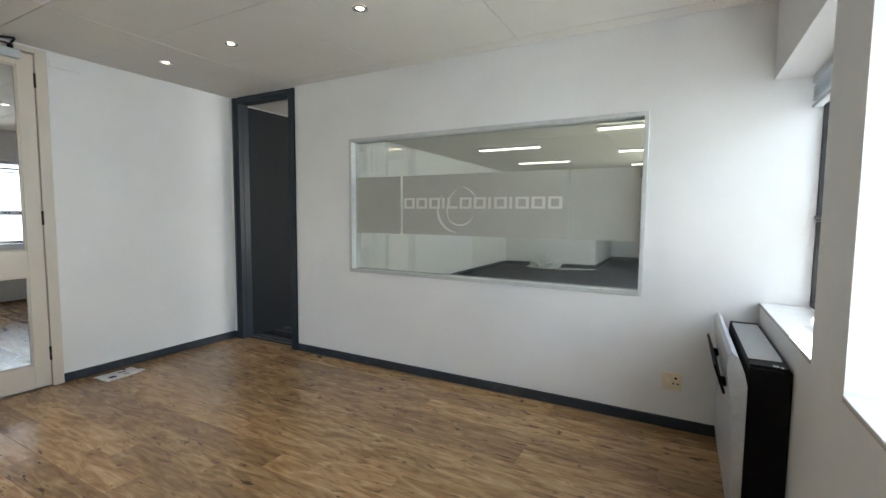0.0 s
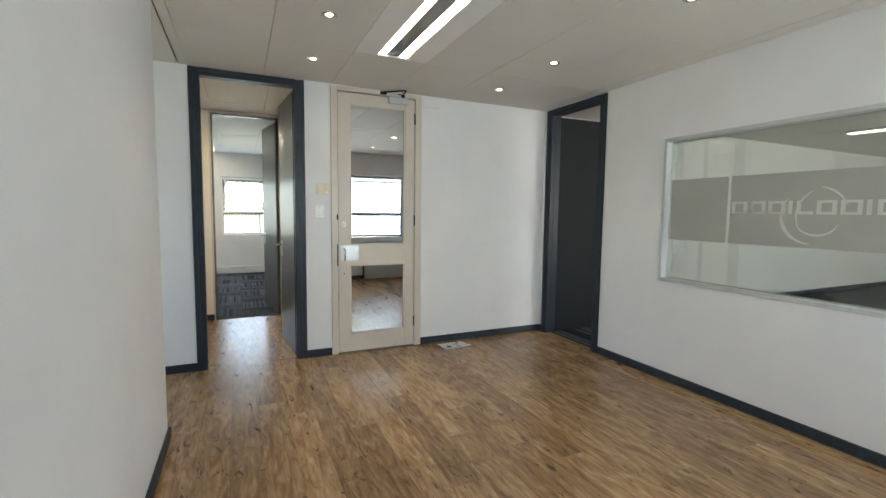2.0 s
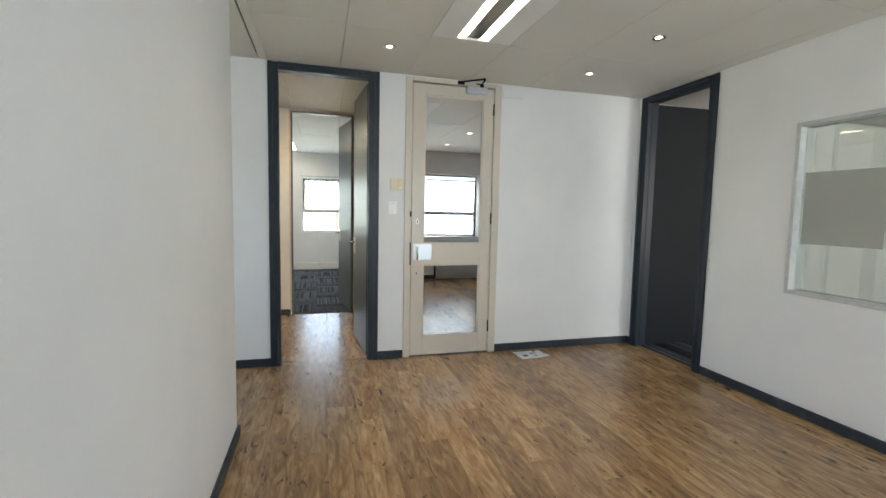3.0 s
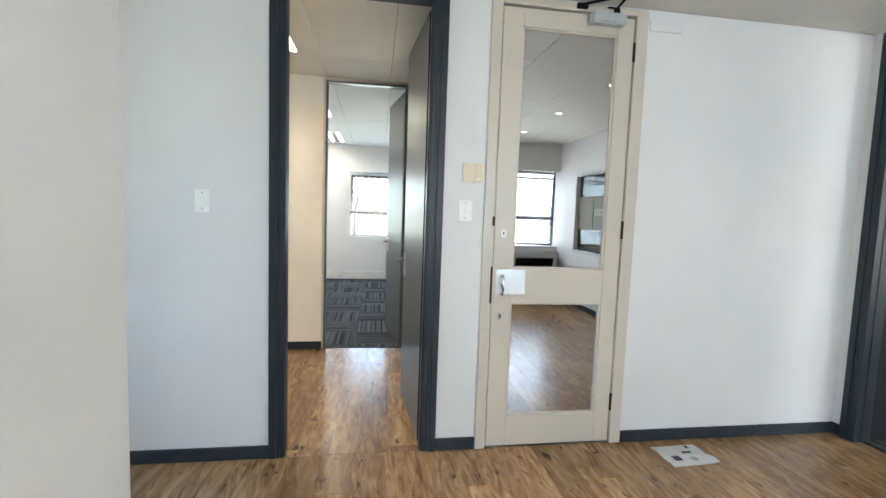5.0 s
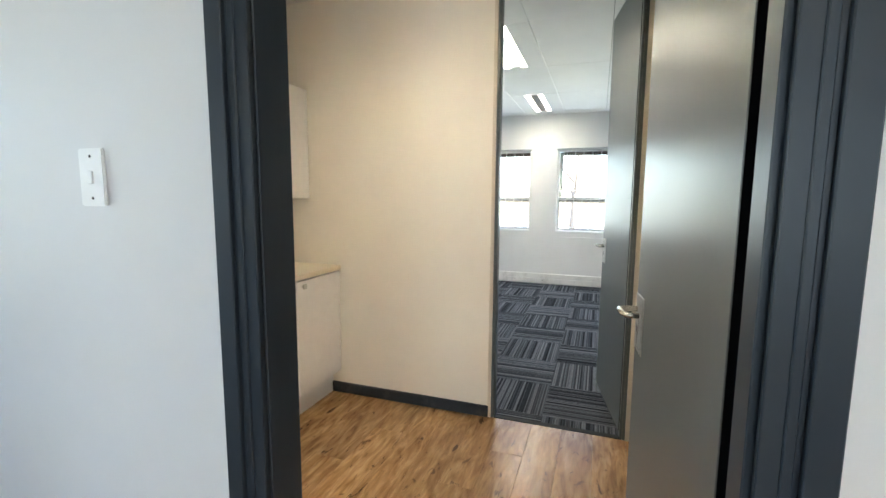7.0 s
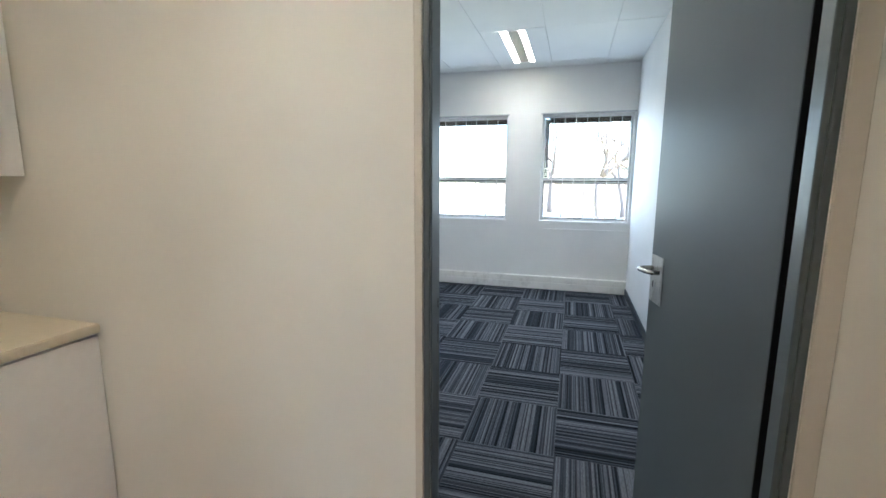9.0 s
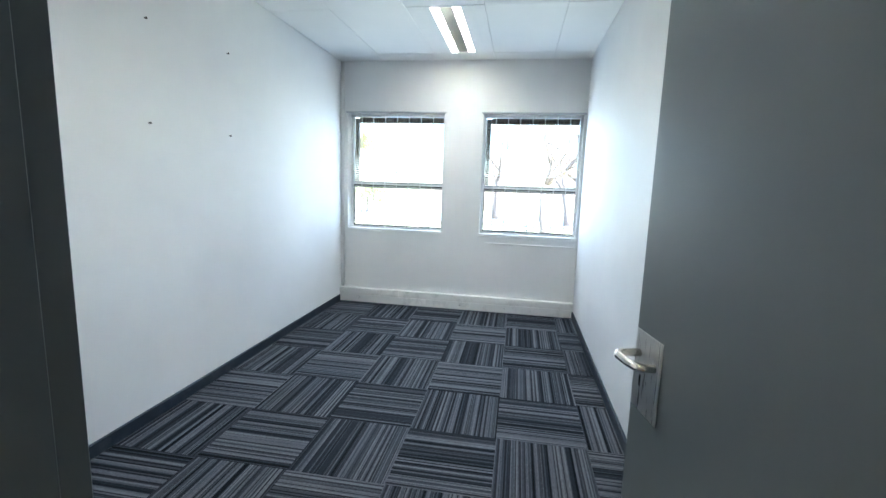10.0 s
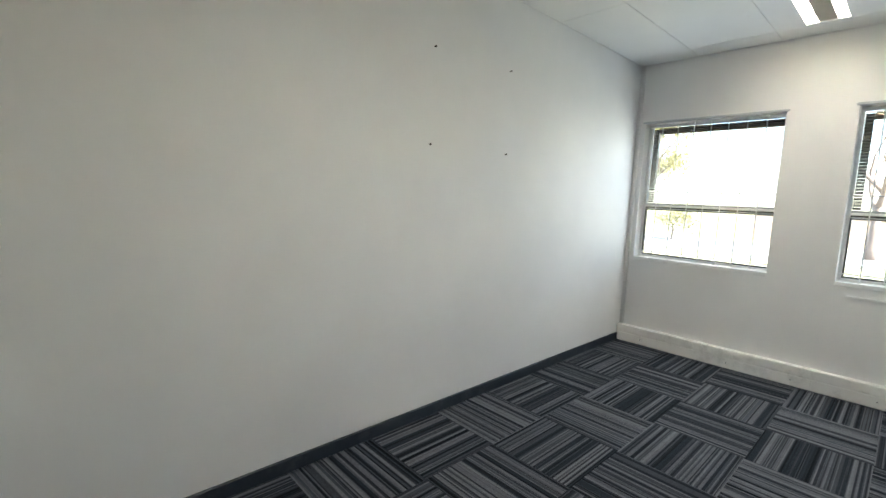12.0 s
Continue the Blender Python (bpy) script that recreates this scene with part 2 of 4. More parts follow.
M_TILE = plain("white_sill_tile", (0.80, 0.80, 0.79), 0.18, vary=0.04, scale=8)
M_GROUT = plain("grout", (0.45, 0.44, 0.42), 0.9)
M_TRUNK = painted("old_white_trunking", (0.80, 0.79, 0.76), 0.45, vary=0.08, amount=0.55, dirt=(0.22, 0.20, 0.18))
M_BAG = frost_material("clear_plastic_sheet", (0.88, 0.88, 0.85), 0.15)
M_CABLE = plain("white_cable", (0.75, 0.74, 0.70), 0.45)
M_PALEBRICK = plain("pale_brick", (0.42, 0.33, 0.27), 0.85, vary=0.2, scale=14, bump=0.4)
M_FACADE = painted("pale_facade", (0.44, 0.47, 0.50), 0.8, grain=30, bump=0.3, amount=0.2)
M_ASPHALT = plain("asphalt", (0.22, 0.22, 0.215), 0.9, vary=0.25, scale=40, bump=0.4)
M_GRASS = plain("dry_lawn", (0.30, 0.28, 0.15), 0.95, vary=0.4, scale=6, bump=0.6)
M_BARK = plain("bark", (0.24, 0.19, 0.16), 0.9, vary=0.25, scale=20, bump=0.8)
M_LEAVES = plain("yellow_leaves", (0.42, 0.39, 0.20), 0.6, vary=0.4, scale=4)
M_GREEN = plain("green_leaves", (0.07, 0.11, 0.03), 0.6, vary=0.4, scale=4)
M_CARPAINT = plain("white_car_paint", (0.70, 0.70, 0.70), 0.2, vary=0.02)
M_RUBBER = plain("rubber", (0.02, 0.02, 0.02), 0.8)
M_CARGLASS = plain("dark_car_glass", (0.015, 0.018, 0.02), 0.08)

# ---- building helpers ----


def box(bm, lo, hi, bev=0.0, seg=1):
    """Adds a box, with its edges rounded by bev."""
    tmp = bmesh.new()
    bmesh.ops.create_cube(tmp, size=1)
    for v in tmp.verts:
        v.co = Vector([lo[i] + (v.co[i] + 0.5) * (hi[i] - lo[i]) for i in range(3)])
    if bev:
        bmesh.ops.bevel(tmp, geom=tmp.edges[:], offset=bev, segments=seg, affect="EDGES")
    bmesh.ops.recalc_face_normals(tmp, faces=tmp.faces[:])
    me = bpy.data.meshes.new("tmp")
    tmp.to_mesh(me)
    tmp.free()
    bm.from_mesh(me)
    bpy.data.meshes.remove(me)
    return bm


def boxes(*items, bev=0.0, seg=1):
    bm = bmesh.new()
    for lo, hi in items:
        box(bm, lo, hi, bev, seg)
    return bm


def tube(bm, pts, r, sides=10, taper=None):
    """A round rod along pts, closed at both ends. taper: the radius at the last point."""
    pts = [Vector(p) for p in pts]
    rings = []
    n = len(pts)
    up = Vector((0, 0, 1))
    for i, p in enumerate(pts):
        d = (pts[min(i + 1, n - 1)] - pts[max(i - 1, 0)]).normalized()
        a = d.cross(up if abs(d.z) < 0.9 else Vector((1, 0, 0))).normalized()
        b = d.cross(a)
        rr = r if taper is None else r + (taper - r) * i / (n - 1)
        rings.append([bm.verts.new(p + rr * (math.cos(2 * math.pi * k / sides) * a + math.sin(2 * math.pi * k / sides) * b)) for k in range(sides)])
    for q, s in zip(rings, rings[1:]):
        for k in range(sides):
            f = bm.faces.new((q[k], q[(k + 1) % sides], s[(k + 1) % sides], s[k]))
            f.smooth = True
    bm.faces.new(rings[0])
    bm.faces.new(rings[-1])
    return bm


def lathe(bm, prof, sides=24, at=(0, 0, 0)):
    """Turns (radius, height) pairs round z."""
    rings = []
    for r, h in prof:
        rings.append([bm.verts.new((at[0] + r * math.cos(2 * math.pi * k / sides), at[1] + r * math.sin(2 * math.pi * k / sides), at[2] + h)) for k in range(sides)])
    for q, s in zip(rings, rings[1:]):
        for k in range(sides):
            f = bm.faces.new((q[k], q[(k + 1) % sides], s[(k + 1) % sides], s[k]))
            f.smooth = True
    bm.faces.new(rings[0])
    bm.faces.new(rings[-1])
    return bm


def extrude_profile(bm, prof, y0, y1):
    """A prism from the (x, z) outline prof between y0 and y1."""
    a = [bm.verts.new((x, y0, z)) for x, z in prof]
    b = [bm.verts.new((x, y1, z)) for x, z in prof]
    for k in range(len(prof)):
        bm.faces.new((a[k], a[(k + 1) % len(prof)], b[(k + 1) % len(prof)], b[k]))
    bm.faces.new(a)
    bm.faces.new(b)
    return bm


def mesh_of(bm, name):
    bmesh.ops.recalc_face_normals(bm, faces=bm.faces[:])
    me = bpy.data.meshes.new(name)
    bm.to_mesh(me)
    bm.free()
    return me


def part(name, bm, material, parent=None, label="", loc=None):
    ob = new(name, mesh_of(bm, name))
    ob.data.materials.append(material)
    ob.parent = parent
    if loc:
        ob.location = loc
    return tagged(ob, label)


def thing(name, loc, label, category, group="", kind="", rz=0.0):
    ob = new(name)
    ob.empty_display_size = 0.1
    ob.matrix_basis = pose(*loc, 0, 0, rz)
    return tagged(ob, label, category, group, kind)


def setting(name, bm, material, label, category="wall"):
    return tagged(part(name, bm, material), label, category, kind="structure")


def wall(name, axis, p0, p1, a0, a1, z0, z1, holes, material, label):
    """A wall across axis between p0 and p1, from a0 to a1 along the other axis, with holes (a0, a1, z0, z1) through it."""
    bm = bmesh.new()
    cuts = sorted({a0, a1, *[h[0] for h in holes], *[h[1] for h in holes]})

    def put(s, e, lo, hi):
        if axis == "x":
            box(bm, (p0, s, lo), (p1, e, hi))
        else:
            box(bm, (s, p0, lo), (e, p1, hi))
    for s, e in zip(cuts, cuts[1:]):
        mid, z = (s + e) / 2, z0
        for h in sorted((h for h in holes if h[0] < mid < h[1]), key=lambda h: h[2]):
            if h[2] > z:
                put(s, e, z, h[2])
            z = h[3]
        if z < z1:
            put(s, e, z, z1)
    return setting(name, bm, material, label)


# ---- the plan ----
XW, YN, XE, YS = -4.77, 3.663, 0.11, -0.149       # hall
XB = -6.785                                       # kitchen's far wall
OX0, OX1, OY0, OY1 = -11.485, -6.87, -1.69, 1.00   # office
HZ, KZ, OZ, TOP = 2.67, 2.705, 2.72, 2.95          # ceilings

wall("wall_hall_west", "x", XW - 0.10, XW, -2.7, YN, 0, TOP, [(-0.033, 0.820, 0, 2.631), (1.111, 2.063, 0, 2.656)], M_WALL, "white painted plaster wall with two door openings")
wall("wall_hall_north", "y", YN, YN + 0.12, -6.9, 0.42, 0, TOP, [(-4.655, -3.825, 0, 2.62), (-3.066, -0.558, 0.882, 2.088)], M_WALL, "white painted partition with a door and a glazed opening")
wall("wall_hall_east", "x", XE, XE + 0.30, -0.28, YN, 0, TOP, [(2.447, YN, 0.885, 2.21), (0.85, 2.075, 0.885, 2.21)], M_WALL, "thick white outer wall with two window recesses")
wall("wall_hall_south", "y", YS - 0.12, YS, -3.49, XE, 0, TOP, [], M_WALL, "white painted partition ending in a free corner")
wall("wall_passage_east", "x", -3.49, -3.37, -2.7, YS - 0.12, 0, TOP, [], M_WALL, "white painted passage wall")
wall("wall_passage_south", "y", -2.82, -2.70, -4.87, -3.37, 0, TOP, [(-4.63, -3.63, 0.9, 2.2)], M_WALL, "white painted end wall of the passage with a window opening")
wall("wall_kitchen_west", "x", OX1, XB, -1.95, YN, 0, TOP, [(-0.020, 0.784, 0, 2.69)], M_CREAM_WALL, "warm white partition between kitchen and office")
wall("wall_kitchen_south", "y", -1.95, -1.735, XB, XW - 0.10, 0, TOP, [], M_CREAM_WALL, "warm white wall behind the kitchen units")
wall("wall_kitchen_north", "y", 0.97, 1.07, XB, XW - 0.10, 0, TOP, [], M_CREAM_WALL, "warm white kitchen side wall")
wall("wall_office_south", "y", OY0 - 0.10, OY0, OX0 - 0.23, OX1, 0, TOP, [], M_GLOSS_WALL, "white satin painted office wall with screw holes")
wall("wall_office_north", "y", OY1, OY1 + 0.10, OX0 - 0.23, OX1, 0, TOP, [], M_WALL, "white painted office side wall")
wall("wall_office_west", "x", OX0 - 0.23, OX0, OY0, OY1, 0, TOP, [(-1.605, -0.498, 0.87, 2.17), (-0.07, 0.975, 0.87, 2.17)], M_WALL, "white outer wall with two windows")
wall("wall_neighbour_west", "x", -5.05, -4.93, YN + 0.12, 16.1, 0, TOP, [], M_WALL, "white side wall of the open-plan office")
wall("wall_neighbour_north", "y", 16.0, 16.12, -2.38, 3.2, 0, TOP, [], M_WALL, "white end wall of the open-plan office")
wall("wall_neighbour_step", "y", 12.9, 16.12, -4.93, -2.38, 0, TOP, [], M_WALL, "white boxed-out end wall of the open-plan office")
wall("wall_neighbour_east", "x", XE, XE + 0.12, YN + 0.12, 16.0, 0, TOP, [(5.4, 7.6, 0.9, 2.2), (9.4, 11.6, 0.9, 2.2)], M_WALL, "white window wall of the open-plan office")

# floors under the coverings
setting("floor_hall_base", boxes(((-4.87, -2.82, -0.12), (0.41, YN + 0.06, -0.006))), M_SCREED, "grey screed under the vinyl planks", "floor")
setting("floor_kitchen_base", boxes(((XB, -1.95, -0.12), (-4.87, YN + 0.06, -0.006))), M_SCREED, "grey screed under the vinyl planks", "floor")
setting("floor_office_base", boxes(((OX0 - 0.2, OY0 - 0.1, -0.12), (XB, OY1 + 0.1, -0.006))), M_SCREED, "grey screed under the carpet tiles", "floor")
setting("floor_neighbour", boxes(((-5.0, YN + 0.06, -0.12), (0.4, 16.1, 0.0))), M_CARPET, "dark grey carpet of the open-plan office", "floor")
setting("roof_slab", boxes(((-11.9, -3.0, TOP), (0.6, 16.3, TOP + 0.2))), M_SCREED, "concrete slab over the rooms", "ceiling")


def tiled_ceiling(name, x0, x1, y0, y1, z, ox, oy, holes, label, material=M_CEIL):
    """Lay-in tiles 1.2 by 0.6 with recessed joints, on a grid through (ox, oy); holes: cells taken by lamps."""
    bm = bmesh.new()
    xs = sorted({x0, x1, *[ox + 1.2 * k for k in range(-20, 20) if x0 < ox + 1.2 * k < x1]})
    ys = sorted({y0, y1, *[oy + 0.6 * k for k in range(-40, 40) if y0 < oy + 0.6 * k < y1]})
    rnd = random.Random(5)
    for a, b in zip(xs, xs[1:]):
        for c, d in zip(ys, ys[1:]):
            if any(a < hx < b and c < hy < d for hx, hy in holes):
                continue
            dz = rnd.uniform(0, 0.0025)
            box(bm, (a + (0.006 if a == x0 else 0.002), c + (0.006 if c == y0 else 0.002), z - dz), (b - (0.006 if b == x1 else 0.002), d - (0.006 if d == y1 else 0.002), z + 0.014))
    ob = setting(name, bm, material, label, "ceiling")
    back = setting(name + "_grid", boxes(((x0, y0, z + 0.05), (x1, y1, z + 0.065))), M_GRID, "grey grid above the ceiling tiles", "ceiling")
    return ob


tiled_ceiling("ceiling_hall", XW, XE, YS, YN, HZ, -3.82, 1.12, [(-3.2, 1.4)], "darker off-white lay-in tile ceiling of the hall", M_CEIL_HALL)
tiled_ceiling("ceiling_passage", XW, -3.49, -2.7, YS, HZ, -3.82, 1.12, [], "darker off-white lay-in tile ceiling of the passage", M_CEIL_HALL)
tiled_ceiling("ceiling_kitchen", XB, XW - 0.10, -1.735, 0.97, KZ, -6.18, 0.0, [(-5.6, -0.3)], "off-white lay-in tile ceiling of the kitchen")
tiled_ceiling("ceiling_store", XB, XW - 0.10, 1.07, YN, HZ, -6.18, 1.12, [], "off-white lay-in tile ceiling behind the glazed door")
tiled_ceiling("ceiling_office", OX0, OX1, OY0, OY1, OZ, -10.03, 0.02, [(-10.6, -0.3), (-8.2, -0.3)], "white lay-in tile ceiling of the office")
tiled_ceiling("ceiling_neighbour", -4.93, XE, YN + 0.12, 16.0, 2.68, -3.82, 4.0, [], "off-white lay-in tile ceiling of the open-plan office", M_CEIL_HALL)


def skirting(name, runs, h, material, label):
    bm = bmesh.new()
    for lo, hi in runs:
        box(bm, (*lo, 0.0), (*hi, h), 0.004)
    return setting(name, bm, material, label, "skirting")


S = 0.016
skirting("baseboard_hall", [((XW, -2.7), (XW + S, -0.083)), ((XW, 0.870), (XW + S, 1.111)), ((XW, 2.063), (XW + S, YN)), ((XW + S, YN - S), (-4.715, YN)), ((-3.765, YN - S), (XE, YN)), ((-3.49, YS), (XE, YS + S)), ((-3.49 - S, -2.7), (-3.49, YS + S)), ((XE - S, YS + S), (XE, YN - S))], 0.075, M_SKIRT, "dark slate painted skirting board")
skirting("baseboard_kitchen", [((XB, -1.225), (XB + S, -0.036)), ((XB, 0.84), (XB + S, 0.97))], 0.076, M_SKIRT, "dark slate painted skirting board")
skirting("baseboard_office", [((OX0 + 0.062, OY0), (OX1, OY0 + S)), ((OX0 + 0.062, OY1 - S), (OX1, OY1)), ((OX1 - S, OY0 + S), (OX1, -0.05)), ((OX1 - S, 0.82), (OX1, OY1 - S))], 0.076, M_SKIRT, "dark slate painted skirting board")
skirting("baseboard_neighbour", [((-4.93, YN + 0.12), (-4.93 + S, 12.9)), ((-4.93 + S, 12.9 - S), (-2.38, 12.9)), ((-2.38, 12.9 - S), (-2.38 + S, 16.0)), ((-2.38 + S, 16.0 - S), (XE, 16.0))], 0.09, M_SKIRT, "dark slate painted skirting board")

# ---- doors ----


def handle_set(parent, side, plate_metal=M_STEEL):
    """A broad plate with a returned lever. side: +1 or -1, the face of the leaf; local x runs to the free edge."""
    y = side
    pl = part("handle_plate", boxes(((-0.058, min(0, y * 0.003), -0.125), (0.052, max(0, y * 0.003), 0.05)), bev=0.001), plate_metal, parent, "satin steel handle plate")
    bm = bmesh.new()
    pts = [(0.030, y * 0.003, 0.0), (0.030, y * 0.040, 0.0), (0.024, y * 0.053, 0.0), (0.012, y * 0.058, 0), (-0.028, y * 0.054, 0), (-0.045, y * 0.046, -0.001), (-0.052, y * 0.034, -0.002), (-0.054, y * 0.012, -0.002)]
    tube(bm, pts, 0.0088, 12)
    part("lever", bm, M_CHROME, pl, "polished steel return lever")
    part("keyhole", boxes(((0.016, min(0, y * 0.0038), -0.072), (0.024, max(0, y * 0.0038), -0.046)), bev=0.001), M_BLACK, pl)
    return pl


def hinge(parent, loc, material):
    bm = bmesh.new()
    lathe(bm, [(0.006, -0.05), (0.006, 0.05)], 10)
    box(bm, (-0.002, 0, -0.05), (0.002, 0.022, 0.05))
    return part("hinge", bm, material, parent, "small brass butt hinge", loc)


def flush_leaf(name, hinge_at, tip_at, height, label, paint=M_LEAF, plate_metal=M_STEEL):
    """A flush door leaf from its hinge corner to its free corner, thickness to the far side of the seen face."""
    h, t = Vector((*hinge_at, 0)), Vector((*tip_at, 0))
    w = (t - h).length
    rz = math.degrees(math.atan2(t.y - h.y, t.x - h.x))
    d = thing(name, (h.x, h.y, 0.008), label, "door", kind="structure", rz=rz)
    # local x runs from the hinge to the free edge; local +y is the seen face, for a leaf that opens towards -x
    part("leaf", boxes(((0, -0.04, 0), (w, 0, height)), bev=0.002), paint, d)
    p = handle_set(d, 1, plate_metal)
    p.location = (w - 0.058, 0, 1.06)
    q = handle_set(d, -1, plate_metal)
    q.location = (w - 0.058, -0.04, 1.06)
    # added black strip: the shadow on the leaf's hinge edge, as colour
    part("edge_shade", boxes(((-0.003, -0.040, 0.004), (-0.0005, -0.001, height - 0.004))), M_BLACK, d, "black strip painting the shade on the hinge edge")
    part("latch_plate", boxes(((w - 0.0005, -0.03, 0.96), (w + 0.001, -0.01, 1.12))), M_STEEL, d)
    for z in (0.28, height - 0.2):
        hinge(d, (-0.004, -0.034, z), M_BRASS)
    return d


def steel_frame(name, axis, face, back, a0, a1, head, arch, label, material=M_DARK, out_face=1, thick=0.03):
    """A door frame in an opening: two jambs, a head and moulded architraves on the face."""
    d = thing(name, (0, 0, 0), label, "door frame", kind="structure")
    lo, hi = min(face, back), max(face, back)

    def put(a, b, p, q, z0, z1, bm):
        if axis == "x":
            box(bm, (min(p, q), a, z0), (max(p, q), b, z1), 0.002)
        else:
            box(bm, (a, min(p, q), z0), (b, max(p, q), z1), 0.002)
    for a, b in ((a0 - thick, a0), (a1, a1 + thick)):
        bm = bmesh.new()
        put(a, b, lo, hi, 0, head, bm)
        part("jamb", bm, material, d)
        # the stop against which the leaf closes
        st = bmesh.new()
        mid = lo + 0.35 * (hi - lo)
        put(b if a < a0 else a - 0.014, b + 0.005 if a < a0 else a, mid, hi - 0.004, 0, head - 0.002, st)
        part("door_stop", st, material, d)
    bm = bmesh.new()
    put(a0 - thick, a1 + thick, lo, hi, head, head + 0.03, bm)
    part("head", bm, material, d)
    if arch:
        f1 = face + out_face * 0.012
        f2 = face + out_face * 0.022
        f3 = face + out_face * 0.016
        for s, e, sgn in ((a0 - arch, a0 + 0.004, -1), (a1 - 0.004, a1 + arch, 1)):
            bm = bmesh.new()
            put(s, e, face, f1, 0, head + 0.06, bm)
            inner, outer = (e, s) if sgn < 0 else (s, e)
            w = (outer - inner)
            for p, q, f in ((0.55, 1.0, f2), (0.30, 0.46, f3)):
                u, v = sorted((inner + w * p, inner + w * q))
                put(u, v, face, f, 0, head + 0.06, bm)
            part("architrave", bm, material, d)
        bm = bmesh.new()
        put(a0 + 0.0045, a1 - 0.0045, face, f1, head - 0.004, head + 0.06, bm)
        put(a0 + 0.0045, a1 - 0.0045, face, f2, head + 0.032, head + 0.06, bm)
        part("architrave", bm, material, d)
    return d


steel_frame("door_frame_1", "x", XW + 0.001, XW - 0.10, -0.002, 0.789, 2.60, 0.08, "charcoal painted moulded door frame", out_face=1)
flush_leaf("door_1", (-4.875, 0.772), (-5.625, 0.708), 2.575, "charcoal flush door standing open into the kitchen")
steel_frame("door_frame_2", "y", YN - 0.001, YN + 0.12, -4.62, -3.855, 2.594, 0.085, "charcoal painted moulded door frame", out_face=-1)
st = thing("strike_plate", (-3.857, YN + 0.03, 1.05), "small steel strike plate on the charcoal door jamb", "strike plate")
part("plate", boxes(((-0.002, -0.012, -0.07), (0.0, 0.012, 0.07)), bev=0.0005), M_CHROME, st)
part("strike_hole", boxes(((-0.0026, -0.006, -0.04), (-0.002, 0.006, -0.01))), M_BLACK, st)
# this leaf's near-black paint includes the shade it stands in
flush_leaf("door_2", (-4.665, YN + 0.125), (-4.638, YN + 0.889), 2.575, "charcoal flush door, shade in its paint, standing open into the dark office", M_LEAF_SHADE, M_SILVER)
steel_frame("door_frame_3", "x", XB, OX1, -0.004, 0.768, 2.655, 0, "charcoal painted steel door frame without architrave", material=M_LEAF, out_face=1, thick=0.016)
flush_leaf("door_3", (-6.872, 0.752), (-7.585, 0.620), 2.63, "charcoal flush office door standing wide open")

fr = thing("door_trim", (0, 0, 0), "cream painted thin trim round the office door", "trim", kind="structure")
part("trim_side", boxes(((XB, -0.040, 0), (XB + 0.008, -0.0195, 2.69)), bev=0.002), M_CREAM, fr)
part("trim_side", boxes(((XB, 0.785, 0), (XB + 0.008, 0.825, 2.69)), bev=0.002), M_CREAM, fr)
part("trim_head", boxes(((XB, -0.0195, 2.672), (XB + 0.008, 0.785, 2.69)), bev=0.002), M_CREAM, fr)
part("strike_plate", boxes(((-6.860, -0.0045, 0.94), (-6.830, -0.003, 1.12))), M_LEAF, fr)
part("strike_hole", boxes(((-6.854, -0.0035, 0.965), (-6.840, -0.002, 1.015))), M_BLACK, fr)
part("strike_hole", boxes(((-6.854, -0.0035, 1.06), (-6.840, -0.002, 1.085))), M_BLACK, fr)
setting("threshold_strip", boxes(((-6.826, 0.0, -0.004), (-6.790, 0.766, 0.003)), bev=0.001), M_RUBBER, "dark threshold strip between vinyl and carpet", "threshold")


